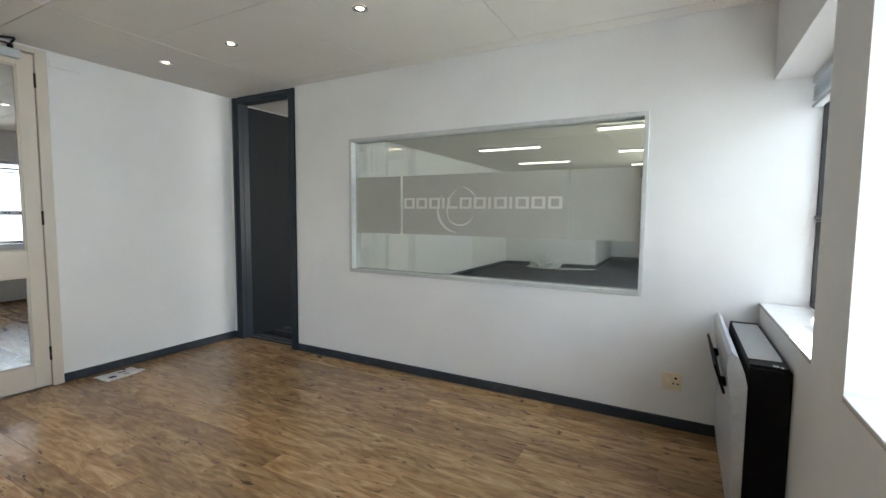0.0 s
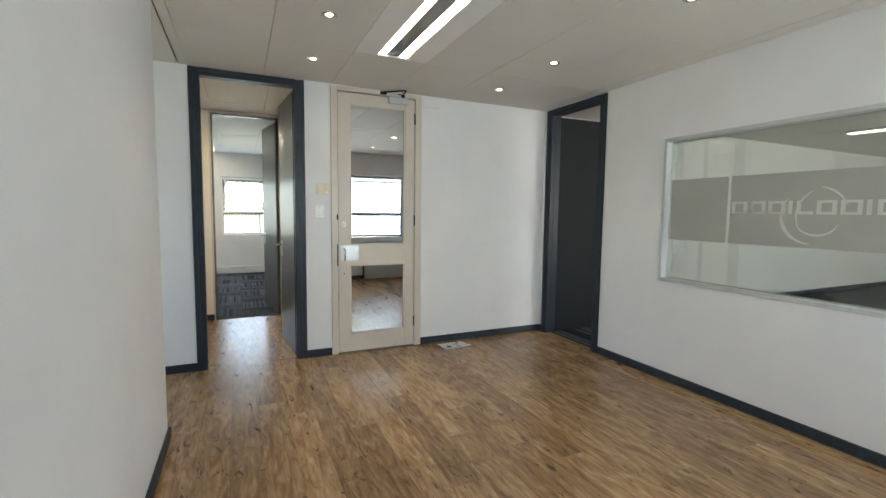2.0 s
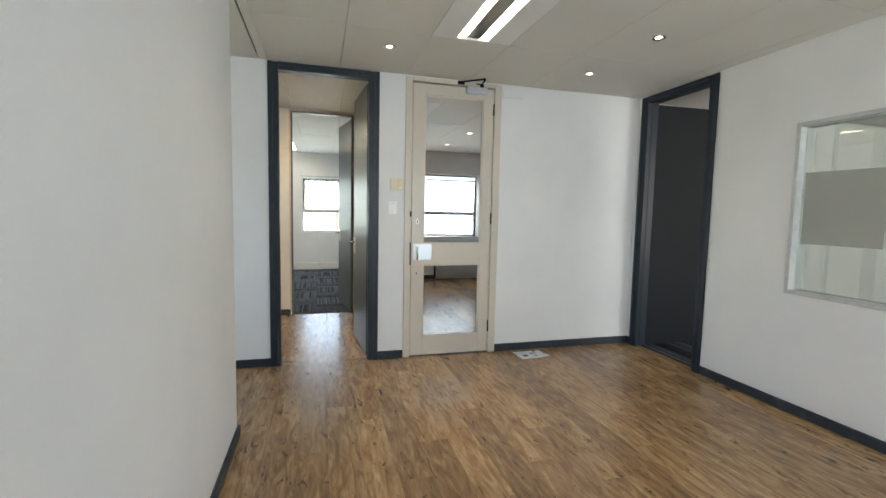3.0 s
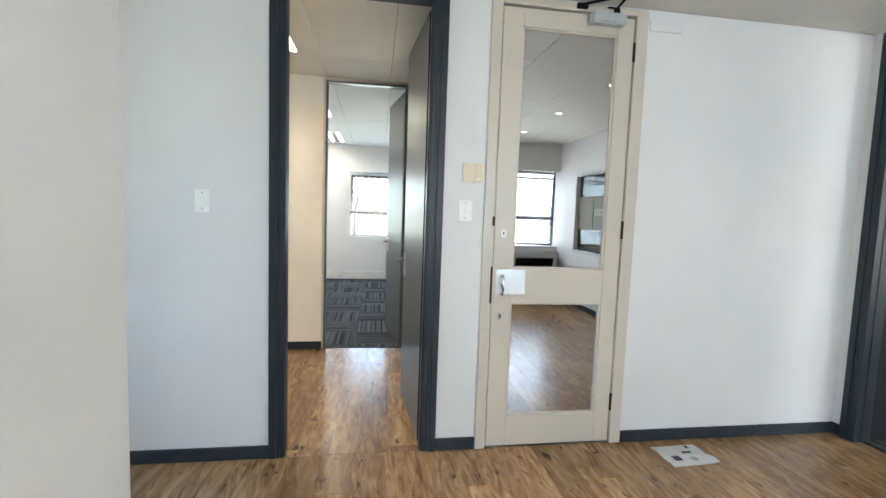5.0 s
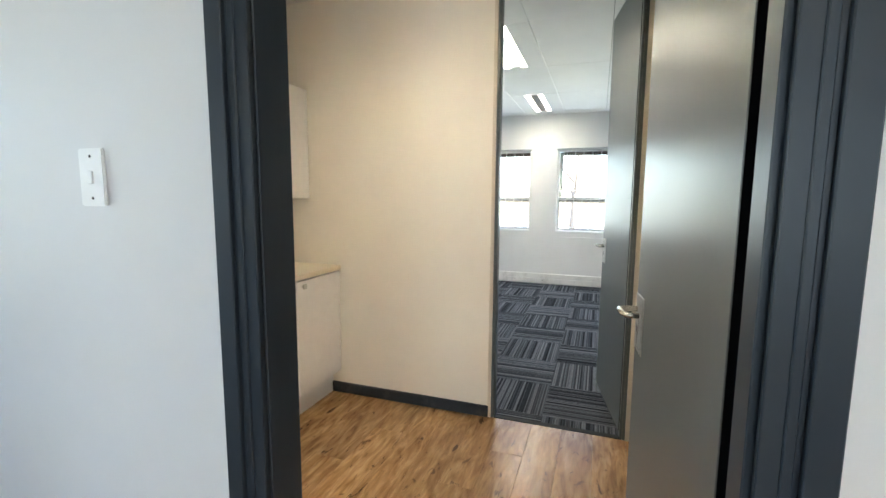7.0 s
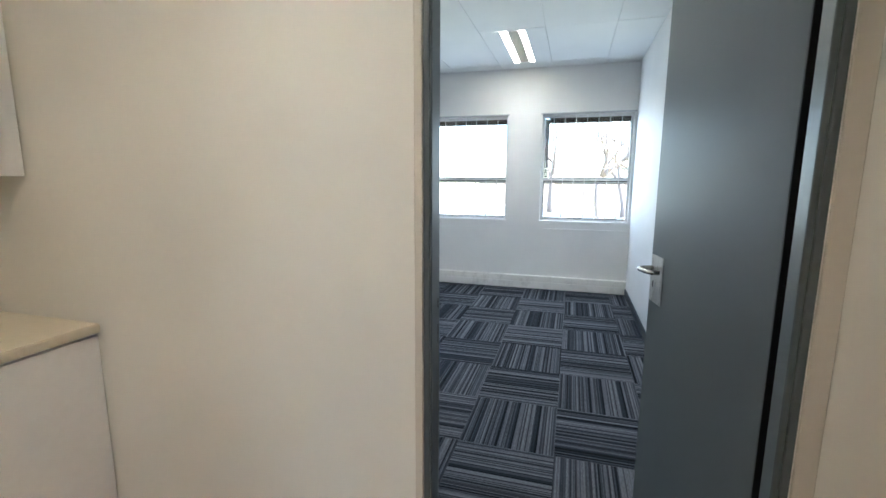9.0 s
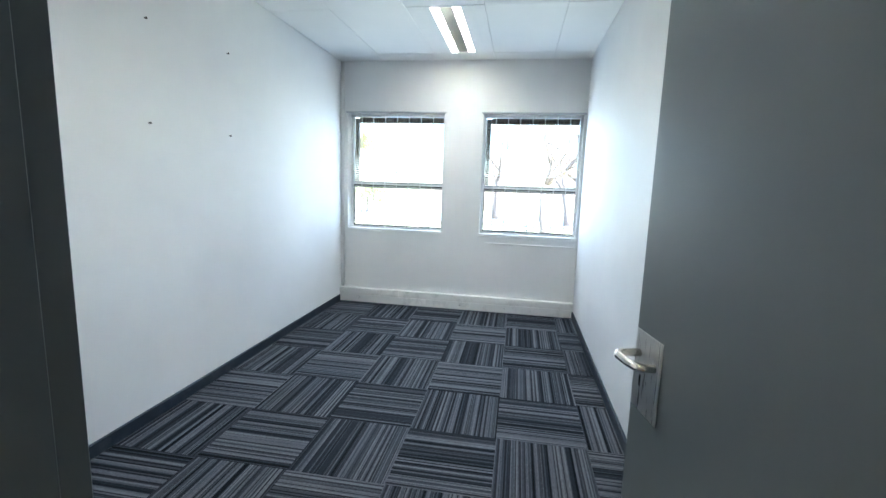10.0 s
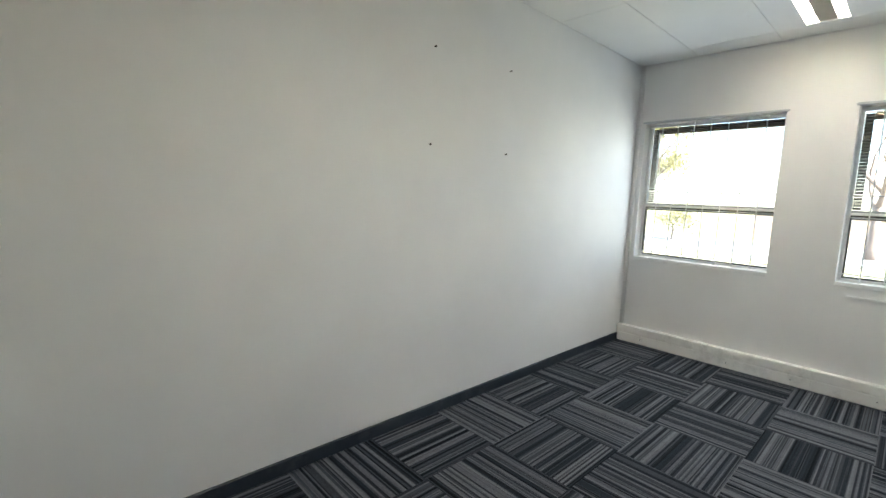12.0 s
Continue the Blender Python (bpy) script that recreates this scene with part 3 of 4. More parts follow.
def glazed_door():
    x = XW
    f = thing("door_frame_4", (x, 1.575, 0), "cream painted wooden frame of the glazed door", "door frame", kind="structure")
    for y0, y1 in ((-0.463, -0.400), (0.412, 0.487)):
        part("jamb", boxes(((-0.10, y0, 0), (0.018, y1, 2.655)), bev=0.004), M_CREAM, f)
    part("head", boxes(((-0.10, -0.400, 2.615), (0.018, 0.412, 2.655)), bev=0.004), M_CREAM, f)
    for y in (-0.400, 0.400):
        part("door_stop", boxes(((-0.10, y, 0.0), (-0.05, y + 0.012, 2.615))), M_CREAM, f)
    d = thing("door_4", (x, 1.575, 0.012), "cream painted wooden door with two mirrored glass panes", "door", kind="structure")
    xb, xf = -0.040, 0.006
    zt, z1, z2, z3, z4 = 2.592, 2.49, 1.095, 0.89, 0.185
    yl, yr, gl, gr = -0.395, 0.407, -0.275, 0.304
    part("stile", boxes(((xb, yl, 0), (xf, gl, zt)), bev=0.003), M_CREAM, d)
    part("stile", boxes(((xb, gr, 0), (xf, yr, zt)), bev=0.003), M_CREAM, d)
    for z0, zz in ((z1, zt), (z3, z2), (0, z4)):
        part("rail", boxes(((xb, gl, z0), (xf - 0.0005, gr, zz)), bev=0.002), M_CREAM, d)
    for z0, zz in ((z2, z1), (z4, z3)):
        p = part("pane", boxes(((-0.020, gl, z0), (-0.014, gr, zz))), M_FILM, d, "mirrored glass pane")
        bm = bmesh.new()
        for a, b in (((-0.014, gl, z0), (-0.002, gl + 0.012, zz)), ((-0.014, gr - 0.012, z0), (-0.002, gr, zz)), ((-0.014, gl + 0.012, z0), (-0.002, gr - 0.012, z0 + 0.012)), ((-0.014, gl + 0.012, zz - 0.012), (-0.002, gr - 0.012, zz))):
            box(bm, a, b, 0.003)
        part("glazing_bead", bm, M_CREAM, d)
    pl = part("push_plate", boxes(((xf, -0.374, 0.938), (xf + 0.002, -0.191, 1.092)), bev=0.0008), M_ALU, d, "square brushed metal plate with rounded screws")
    bm = bmesh.new()
    tube(bm, [(xf, -0.338, 0.945), (xf + 0.034, -0.338, 0.945), (xf + 0.042, -0.338, 0.958), (xf + 0.042, -0.338, 1.045), (xf + 0.034, -0.338, 1.058), (xf, -0.338, 1.058)], 0.007, 12)
    part("pull_handle", bm, M_CHROME, pl, "curved steel pull handle")
    part("keyhole", boxes(((xf + 0.002, -0.339, 0.985), (xf + 0.0026, -0.332, 1.005))), M_BLACK, pl)
    for yy, zz in ((-0.368, 0.944), (-0.197, 0.944), (-0.368, 1.086), (-0.197, 1.086)):
        bm = bmesh.new()
        lathe(bm, [(0.004, 0), (0.003, 0.0015)], 8)
        s = part("screw", bm, M_STEEL, pl, "", (xf + 0.002, yy, zz))
        s.rotation_euler = (0, radians(90), 0)
    for z, r in ((1.305, 0.021), (0.81, 0.016)):
        bm = bmesh.new()
        lathe(bm, [(r, 0), (r, 0.004), (r * 0.8, 0.006), (r * 0.45, 0.006), (r * 0.4, 0.003)], 20)
        c = part("lock_cylinder", bm, M_WHITE_PL if z > 1 else M_STEEL, d, "round white lock escutcheon" if z > 1 else "", (xf, -0.338, z))
        c.scale = (1.35, 0.8, 1)
        c.rotation_euler = (0, radians(90), 0)
        part("keyhole", boxes(((xf + 0.004, -0.341, z - 0.010), (xf + 0.0075, -0.335, z + 0.010))), M_BLACK, d)
    for z in (2.40, 1.345, 0.26):
        bm = bmesh.new()
        lathe(bm, [(0.008, -0.055), (0.008, 0.055)], 10)
        box(bm, (-0.004, 0.0, -0.05), (0.001, 0.022, 0.05))
        part("hinge", bm, M_RUST, d, "worn bronze hinge", (xf + 0.006, 0.409, z))
    part("strike_keep", boxes(((0.014, -0.409, 0.90), (0.0215, -0.397, 1.12)), bev=0.002), M_RUST, f, "worn strike plate with chipped paint")
    part("rim_keep", boxes(((0.012, -0.412, 1.36), (0.026, -0.396, 1.415)), bev=0.003), M_RUST, f, "small bronze rim keep")
    k = thing("door_closer", (x, 1.79, 2.56), "grey overhead door closer with black arm", "door closer")
    part("body", boxes(((0.018, -0.105, -0.02), (0.075, 0.105, 0.04)), bev=0.008, seg=2), M_SILVER, k)
    bm = bmesh.new()
    lathe(bm, [(0.018, 0), (0.018, 0.03), (0.012, 0.036)], 14)
    part("spindle", bm, M_BLACK, k, "", (0.048, 0.05, 0.04))
    part("arm", boxes(((0.042, -0.008, 0.070), (0.054, 0.052, 0.078)), bev=0.002), M_BLACK, k)
    bm = bmesh.new()
    tube(bm, [(0.048, 0.05, 0.074), (0.19, 0.03, 0.075)], 0.008, 6)
    tube(bm, [(0.19, 0.03, 0.082), (0.03, -0.16, 0.082)], 0.008, 6)
    part("link_arm", bm, M_BLACK, k, "folded black steel link arm")
    part("bracket", boxes(((0.018, -0.185, 0.062), (0.04, -0.12, 0.09)), bev=0.003), M_BLACK, k)


glazed_door()

# ---- glazed opening in the north wall ----


def glazed_opening():
    x0, x1, z0, z1 = -3.066, -0.558, 0.882, 2.088
    y = YN
    w = thing("window_1", ((x0 + x1) / 2, y, z0), "wide internal window in a slim grey aluminium frame", "window", kind="structure")
    hx, h = (x1 - x0) / 2, z1 - z0
    f = 0.016
    for lo, hi in (((-hx - 0.014, -0.010, -0.014), (-hx + f, 0.13, h + 0.014)), ((hx - f, -0.010, -0.014), (hx + 0.014, 0.13, h + 0.014)), ((-hx + f, -0.010, -0.014), (hx - f, 0.13, f)), ((-hx + f, -0.010, h - f), (hx - f, 0.13, h + 0.014))):
        part("window_frame", boxes((lo, hi), bev=0.003), M_ALUPALE, w, "pale grey painted frame")
    part("pane", boxes(((-hx + f, 0.050, f), (hx - f, 0.056, h - f))), M_TINT, w, "clear internal glass").visible_shadow = False
    # frosted band in three lengths with clear gaps, and a cut-out company sign on it
    z_lo, z_hi = 0.355, 0.865
    for a, b in ((-2.935 - 0.095, -2.538), (-2.516, -1.072), (-1.050, -0.592)):
        part("frosted_film", boxes(((a + (-x0 - hx), 0.0465, z_lo), (b + (-x0 - hx), 0.0485, z_hi))), M_FROST, w, "grey frosted film band")
    sg = part("sign_bars", company_bars(), M_VINYL, w, "white cut vinyl company name as plain shapes")
    sg.location = (-2.50 + (-x0 - hx), 0.0445, 1.462 - z0)
    gl = part("sign_emblem", emblem_arcs(), M_VINYL, w, "pale globe emblem of thin arcs")
    gl.location = (-1.97 + (-x0 - hx), 0.0440, 1.455 - z0)


def company_bars():
    """Letter-sized plain shapes of the cut vinyl sign."""
    bm = bmesh.new()
    x, h, t = 0.0, 0.092, 0.022
    shapes = "ooo" + "i" + "looioioo" + "o"
    widths = {"o": 0.096, "i": 0.028, "l": 0.085}
    for k in shapes:
        w = widths[k]
        if k == "i":
            box(bm, (x, 0, 0), (x + t, 0.001, h))
        elif k == "l":
            box(bm, (x, 0, 0), (x + t, 0.001, h))
            box(bm, (x + t, 0, 0), (x + w, 0.001, t * 0.9))
        else:
            for lo, hi in (((x, 0, 0), (x + t, 0.001, h)), ((x + w - t, 0, 0), (x + w, 0.001, h)), ((x + t, 0, 0), (x + w - t, 0.001, t * 0.8)), ((x + t, 0, h - t * 0.8), (x + w - t, 0.001, h))):
                box(bm, lo, hi)
        x += w + 0.017
    k = 1.41 / x
    for v in bm.verts:
        v.co.x *= k
    return bm


def emblem_arcs():
    bm = bmesh.new()

    def arc(cx, cz, rx, rz, a0, a1, w0, w1):
        n = 22
        prev = None
        for i in range(n + 1):
            a = radians(a0 + (a1 - a0) * i / n)
            wd = w0 + (w1 - w0) * math.sin(math.pi * i / n)
            p = [bm.verts.new((cx + (rx + s * wd) * math.cos(a), y, cz + (rz + s * wd) * math.sin(a))) for s in (-0.5, 0.5) for y in (0, 0.0008)]
            if prev:
                for q, r in ((0, 1), (1, 3), (3, 2), (2, 0)):
                    bm.faces.new((prev[q], prev[r], p[r], p[q]))
            prev = p
    arc(0.0, 0.0, 0.19, 0.19, 140, 268, 0.003, 0.022)
    arc(0.09, 0.0, 0.19, 0.19, 120, 215, 0.003, 0.012)
    arc(0.02, -0.03, 0.12, 0.10, 200, 345, 0.003, 0.014)
    arc(0.0, 0.0, 0.19, 0.19, 20, 80, 0.003, 0.012)
    return bm


glazed_opening()

# ---- outer windows ----


def outer_window(name, x, side, y0, y1, z0, z1, transom, label, frame_paint=M_WIN, frame_label="dark bronze aluminium frame"):
    """An aluminium window in an outer wall at x. side: +1 when the outside lies towards +x."""
    w = thing(name, (x, (y0 + y1) / 2, z0), label, "window", kind="structure")
    h, hy, f, d = z1 - z0, (y1 - y0) / 2, 0.024, 0.045
    a, b = sorted((0, side * d))
    tz = transom - z0
    for lo, hi in (((a, -hy, 0), (b, -hy + f, h)), ((a, hy - f, 0), (b, hy, h)), ((a, -hy + f, 0), (b, hy - f, f)), ((a, -hy + f, h - f), (b, hy - f, h))):
        part("window_frame", boxes((lo, hi), bev=0.003), frame_paint, w, frame_label)
    part("transom", boxes(((a - 0.012, -hy + f, tz + 0.018), (b, hy - f, tz + 0.035)), bev=0.003), M_WINGREY if side < 0 else M_WIN, w, "horizontal meeting rail")
    part("transom_cover", boxes(((a - 0.004, -hy + f, tz), (b, hy - f, tz + 0.0175)), bev=0.003), frame_paint, w)
    part("sash_rail", boxes(((a + 0.004, -hy + f, tz - 0.034), (b - 0.004, hy - f, tz - 0.001)), bev=0.003), M_WIN, w)
    part("sash_edge", boxes(((a + 0.006, -hy + f, f + 0.012), (b - 0.006, -hy + f + 0.010, tz - 0.034))), M_WIN, w, "dark edge of the lower sash")
    part("sash_edge", boxes(((a + 0.006, -hy + f, f), (b - 0.006, hy - f, f + 0.012))), M_WIN, w, "dark edge of the lower sash")
    for lo, hi in ((f, tz - 0.034), (tz + 0.035, h - f)):
        m = (a + b) / 2
        part("pane", boxes(((m - 0.002, -hy + f, lo), (m + 0.002, hy - f, hi))), M_GLASS, w, "clear window glass").visible_shadow = False
    return w, h, hy, tz


def burglar_bars(parent, side, h, hy, tz):
    bx = -side * 0.030
    n = 7
    for k in range(n):
        y = -hy + 2 * hy * (k + 1) / (n + 1)
        bm = bmesh.new()
        tube(bm, [(bx, y, 0.0), (bx, y, h)], 0.0042, 6)
        part("bar", bm, M_BAR, parent)
    for z in (0.06, tz - 0.02, tz + 0.145, h - 0.035):
        bm = bmesh.new()
        tube(bm, [(bx - side * 0.008, -hy, z), (bx - side * 0.008, hy, z)], 0.0045, 6)
        part("bar", bm, M_BAR, parent)


for i, (y0, y1) in enumerate(((-1.605, -0.498), (-0.07, 0.975))):
    w, h, hy, tz = outer_window(f"window_{2 + i}", OX0 - 0.11, -1, y0, y1, 0.87, 2.17, 1.375, "white framed office window with white burglar bars", M_BAR, "white painted aluminium frame")
    burglar_bars(w, -1, h, hy, tz)
    # folded slatted screen stacked at one side, and a dark rail under the lintel
    n = 30
    for k in range(n):
        z = tz + 0.04 + (h - tz - 0.075) * k / n
        part("slat", boxes(((-0.098, -hy + 0.024, z), (-0.052, -hy + 0.072, z + 0.0195))), M_WIN, w)
    for k in range(4):
        part("screen_rail", boxes(((-0.10, -hy + 0.073, h - 0.086 + 0.0155 * k), (-0.052, hy - 0.024, h - 0.074 + 0.0155 * k)), bev=0.002), M_WINBROWN, w, "dark brown slat stacked under the lintel")
    part("curtain_rail", boxes(((0.088, -hy - 0.02, h - 0.002), (0.122, hy + 0.02, h + 0.016)), bev=0.003), M_WINGREY, w, "thin grey rail along the lintel's edge")
    for k in range(30):
        z = tz + 0.04 + (h - tz - 0.13) * k / 30
        part("slat", boxes(((-0.098, hy - 0.036, z), (-0.052, hy - 0.024, z + 0.010))), M_WIN, w)
    setting(f"window_sill_{2 + i}", boxes(((OX0 - 0.11, y0, 0.84), (OX0 + 0.006, y1, 0.874)), bev=0.003), M_WALL, "white painted window sill", "window sill")
for i, (y0, y1) in enumerate(((2.447, YN), (0.85, 2.075))):
    w, h, hy, tz = outer_window(f"window_{4 + i}", XE + 0.235, 1, y0, y1, 0.895, 2.21, 1.385, "dark framed hall window in a deep white recess")
    part("top_rail", boxes(((0.0, -hy + 0.032, h - 0.13), (0.04, hy - 0.032, h - 0.10)), bev=0.003), M_WIN, w)
    bl = thing("roller_blind", (XE + 0.20, (y0 + y1) / 2, 2.10), "grey metal blind headrail in the window recess", "blind")
    part("headrail", boxes(((-0.025, -hy + 0.02, 0.06), (0.02, hy - 0.02, 0.10)), bev=0.004), M_WINGREY, bl)
    for k in range(5):
        part("slat", boxes(((-0.02, -hy + 0.02, 0.038 - 0.018 * k), (0.02, hy - 0.02, 0.041 - 0.018 * k)), bev=0.001), M_WINGREY, bl)
    part("bottom_rail", boxes(((-0.022, -hy + 0.02, -0.075), (0.022, hy - 0.02, -0.055)), bev=0.004), M_WINGREY, bl)
    sill = setting(f"window_sill_{4 + i}", boxes(((XE - 0.002, y0 + 0.002, 0.872), (XE + 0.23, y1 - 0.002, 0.886))), M_GROUT, "grout bed of the tiled window sill", "window sill")
    n = 4
    for k in range(n):
        a = y0 + (y1 - y0) * k / n
        part("tile", boxes(((XE - 0.004, a + 0.002, 0.884), (XE + 0.228, a + (y1 - y0) / n - 0.002, 0.893)), bev=0.0015), M_TILE, sill)

# ---- lamps ----


def troffer(tube_material):
    """A 1.2 by 0.6 recessed lamp with two louvred tubes."""
    t = thing("ceiling_light", (0, 0, 0), "recessed fluorescent ceiling light with two louvred strips", "ceiling light", "recessed fluorescent lights")
    tray = bmesh.new()
    for lo, hi in (((-0.597, -0.297, -0.003), (0.597, -0.118, 0.012)), ((-0.597, 0.118, -0.003), (0.597, 0.297, 0.012)), ((-0.597, -0.118, -0.003), (-0.575, 0.118, 0.012)), ((0.575, -0.118, -0.003), (0.597, 0.118, 0.012))):
        box(tray, lo, hi, 0.001)
    part("tray", tray, M_CEIL, t, "white lamp tray")
    bm = bmesh.new()
    extrude_profile(bm, [(-0.052, 0.004), (0.052, 0.004), (0.046, 0.03), (-0.046, 0.03)], -0.575, 0.575)
    bmesh.ops.rotate(bm, verts=bm.verts[:], cent=(0, 0, 0), matrix=Matrix.Rotation(radians(90), 3, "Z"))
    part("spine", bm, M_REFL, t, "dark mirror spine between the tubes")
    for s in (-1, 1):
        ya, yb = sorted((s * 0.056, s * 0.116))
        part("tube", boxes(((-0.575, ya, 0.020), (0.575, yb, 0.026))), tube_material, t, "lit fluorescent tube")
        bm = bmesh.new()
        for k in range(33):
            x = -0.57 + 1.14 * k / 32
            box(bm, (x - 0.0015, ya, 0.0), (x + 0.0015, yb, 0.017))
        tagged(part("louvre", bm, M_LOUVRE, t, "cream cross-blade louvre"), kind="stuff")
    return t


first = troffer(M_TUBE)
first.matrix_basis = pose(-3.22, 1.42, HZ)
cool = troffer(M_TUBE_COOL)
cool.matrix_basis = pose(-10.63, -0.28, OZ)
copy_thing(cool, pose(-8.23, -0.28, OZ))
troffer(M_TUBE_WARM).matrix_basis = pose(-5.58, -0.30, KZ)


def downlight():
    d = thing("downlight", (0, 0, 0), "round recessed downlight with a bright metal ring", "downlight", "round recessed downlights")
    bm = bmesh.new()
    lathe(bm, [(0.023, 0.0), (0.036, -0.006), (0.048, -0.006), (0.052, 0.002), (0.023, 0.002)], 28)
    part("ring", bm, M_CHROME, d, "bright metal ring")
    bm = bmesh.new()
    lathe(bm, [(0.0225, -0.002), (0.020, -0.005), (0.012, -0.006)], 20)
    part("bulb", bm, M_BULB, d, "lit warm bulb")
    return d


first = downlight()
first.matrix_basis = pose(-3.256, 0.83, HZ)
for p in ((-4.13, 0.862), (-3.347, 2.648), (-4.205, 2.665), (-2.126, 2.645), (-2.12, 0.84), (-0.85, 2.64), (-5.64, 1.9)):
    copy_thing(first, pose(*p, HZ))


def batten():
    t = thing("ceiling_light", (0, 0, 0), "surface fluorescent light with two tubes in the dim office", "ceiling light", "surface fluorescent lights")
    part("housing", boxes(((-0.6, -0.06, -0.03), (0.6, 0.06, 0.0)), bev=0.004), M_WINGREY, t)
    for y in (-0.045, 0.045):
        bm = bmesh.new()
        tube(bm, [(-0.58, y, -0.042), (0.58, y, -0.042)], 0.009, 10)
        part("tube", bm, M_TUBE_FAR, t, "lit fluorescent tube")
    return t


first = batten()
first.matrix_basis = pose(-3.22, 8.3, 2.68)
for p in ((-0.85, 7.06), (-3.2, 10.6), (-0.85, 9.43), (-3.2, 6.0), (-0.85, 11.8)):
    copy_thing(first, pose(*p, 2.68))

# ---- hall: small things ----


def plate(name, loc, w, h, label, category, material, rockers, rz=0):
    """A wall plate facing local +x with small rockers."""
    p = thing(name, loc, label, category, rz=rz)
    part("face_plate", boxes(((0, -w / 2, -h / 2), (0.007, w / 2, h / 2)), bev=0.0025, seg=2), material, p)
    for y, z, a, b in rockers:
        part("rocker", boxes(((0.0065, y - a / 2, z - b / 2), (0.0105, y + a / 2, z + b / 2)), bev=0.002), material, p)
    for z in (-h * 0.36, h * 0.36):
        if len(rockers) < 4:
            bm = bmesh.new()
            lathe(bm, [(0.0032, 0), (0.0028, 0.001)], 8)
            s = part("screw", bm, M_RUST, p, "", (0.007, 0, z))
            s.rotation_euler = (0, radians(90), 0)
    return p


plate("light_switch", (XW, -0.424, 1.446), 0.074, 0.12, "white single light switch plate on the wall", "light switch", M_WHITE_PL, [(0, 0.0, 0.014, 0.028)])
plate("light_switch", (XW, 1.003, 1.443), 0.078, 0.12, "white light switch plate beside the glazed door", "light switch", M_WHITE_PL, [(0, 0.0, 0.018, 0.034)])
al = thing("alarm_keypad", (XW, 1.037, 1.661), "cream plastic alarm keypad with a closed flap", "alarm keypad")
part("case", boxes(((0, -0.060, -0.054), (0.024, 0.060, 0.054)), bev=0.005, seg=2), M_CREAM_PL, al)
part("flap", boxes(((0.0242, 0.010, -0.050), (0.028, 0.058, 0.050)), bev=0.003), M_CREAM_PL, al)
part("button", boxes(((0.028, 0.020, -0.038), (0.0295, 0.042, -0.029)), bev=0.001), M_WHITE_PL, al)
so = plate("power_socket", (-0.342, YN, 0.318), 0.118, 0.118, "cream square wall socket with one switch", "power socket", M_CREAM_PL, [(-0.026, -0.004, 0.024, 0.036), (0.022, 0.050, 0.003, 0.003), (0.0, -0.05, 0.004, 0.004), (0.0, 0.05, 0.004, 0.004)], rz=-90)
for y, z, r in ((0.022, 0.024, 0.008), (0.008, -0.012, 0.006), (0.036, -0.012, 0.006)):
    bm = bmesh.new()
    lathe(bm, [(r, 0), (r, 0.0008)], 12)
    s = part("socket_hole", bm, M_BLACK, so, "", (0.0072, y, z))
    s.rotation_euler = (0, radians(90), 0)
cs = thing("cover_strip", (XW, 2.185, 2.576), "short white cover strip high on the wall", "cover strip")
part("strip", boxes(((0, -0.105, -0.028), (0.008, 0.105, 0.028)), bev=0.002), M_WALL, cs)

# flyer on the floor
fl = thing("flyer", (-4.57, 2.38, 0.001), "white printed flyer lying on the wooden floor", "flyer", rz=2)
bm = bmesh.new()
nx, ny = 6, 8
grid = [[bm.verts.new((-0.112 + 0.224 * i / nx, -0.15 + 0.30 * j / ny, 0.002 + 0.006 * math.sin(i * 0.9) ** 2 + (0.012 * ((j / ny) ** 6) if i > 3 else 0))) for j in range(ny + 1)] for i in range(nx + 1)]
for i in range(nx):
    for j in range(ny):
        bm.faces.new((grid[i][j], grid[i + 1][j], grid[i + 1][j + 1], grid[i][j + 1]))
bmesh.ops.solidify(bm, geom=bm.faces[:], thickness=0.0006)
part("sheet", bm, M_PAPER, fl)
part("print", boxes(((0.01, -0.10, 0.0095), (0.06, -0.05, 0.0101))), M_INK, fl, "dark printed block")
part("print", boxes(((-0.03, 0.0, 0.0095), (-0.01, 0.06, 0.0101))), M_INK, fl)
part("print", boxes(((0.03, 0.01, 0.0095), (0.07, 0.05, 0.0101))), M_WINGREY, fl)
part("print", boxes(((-0.09, 0.06, 0.0100), (-0.06, 0.085, 0.0106))), M_INK, fl)

# air conditioner under the window


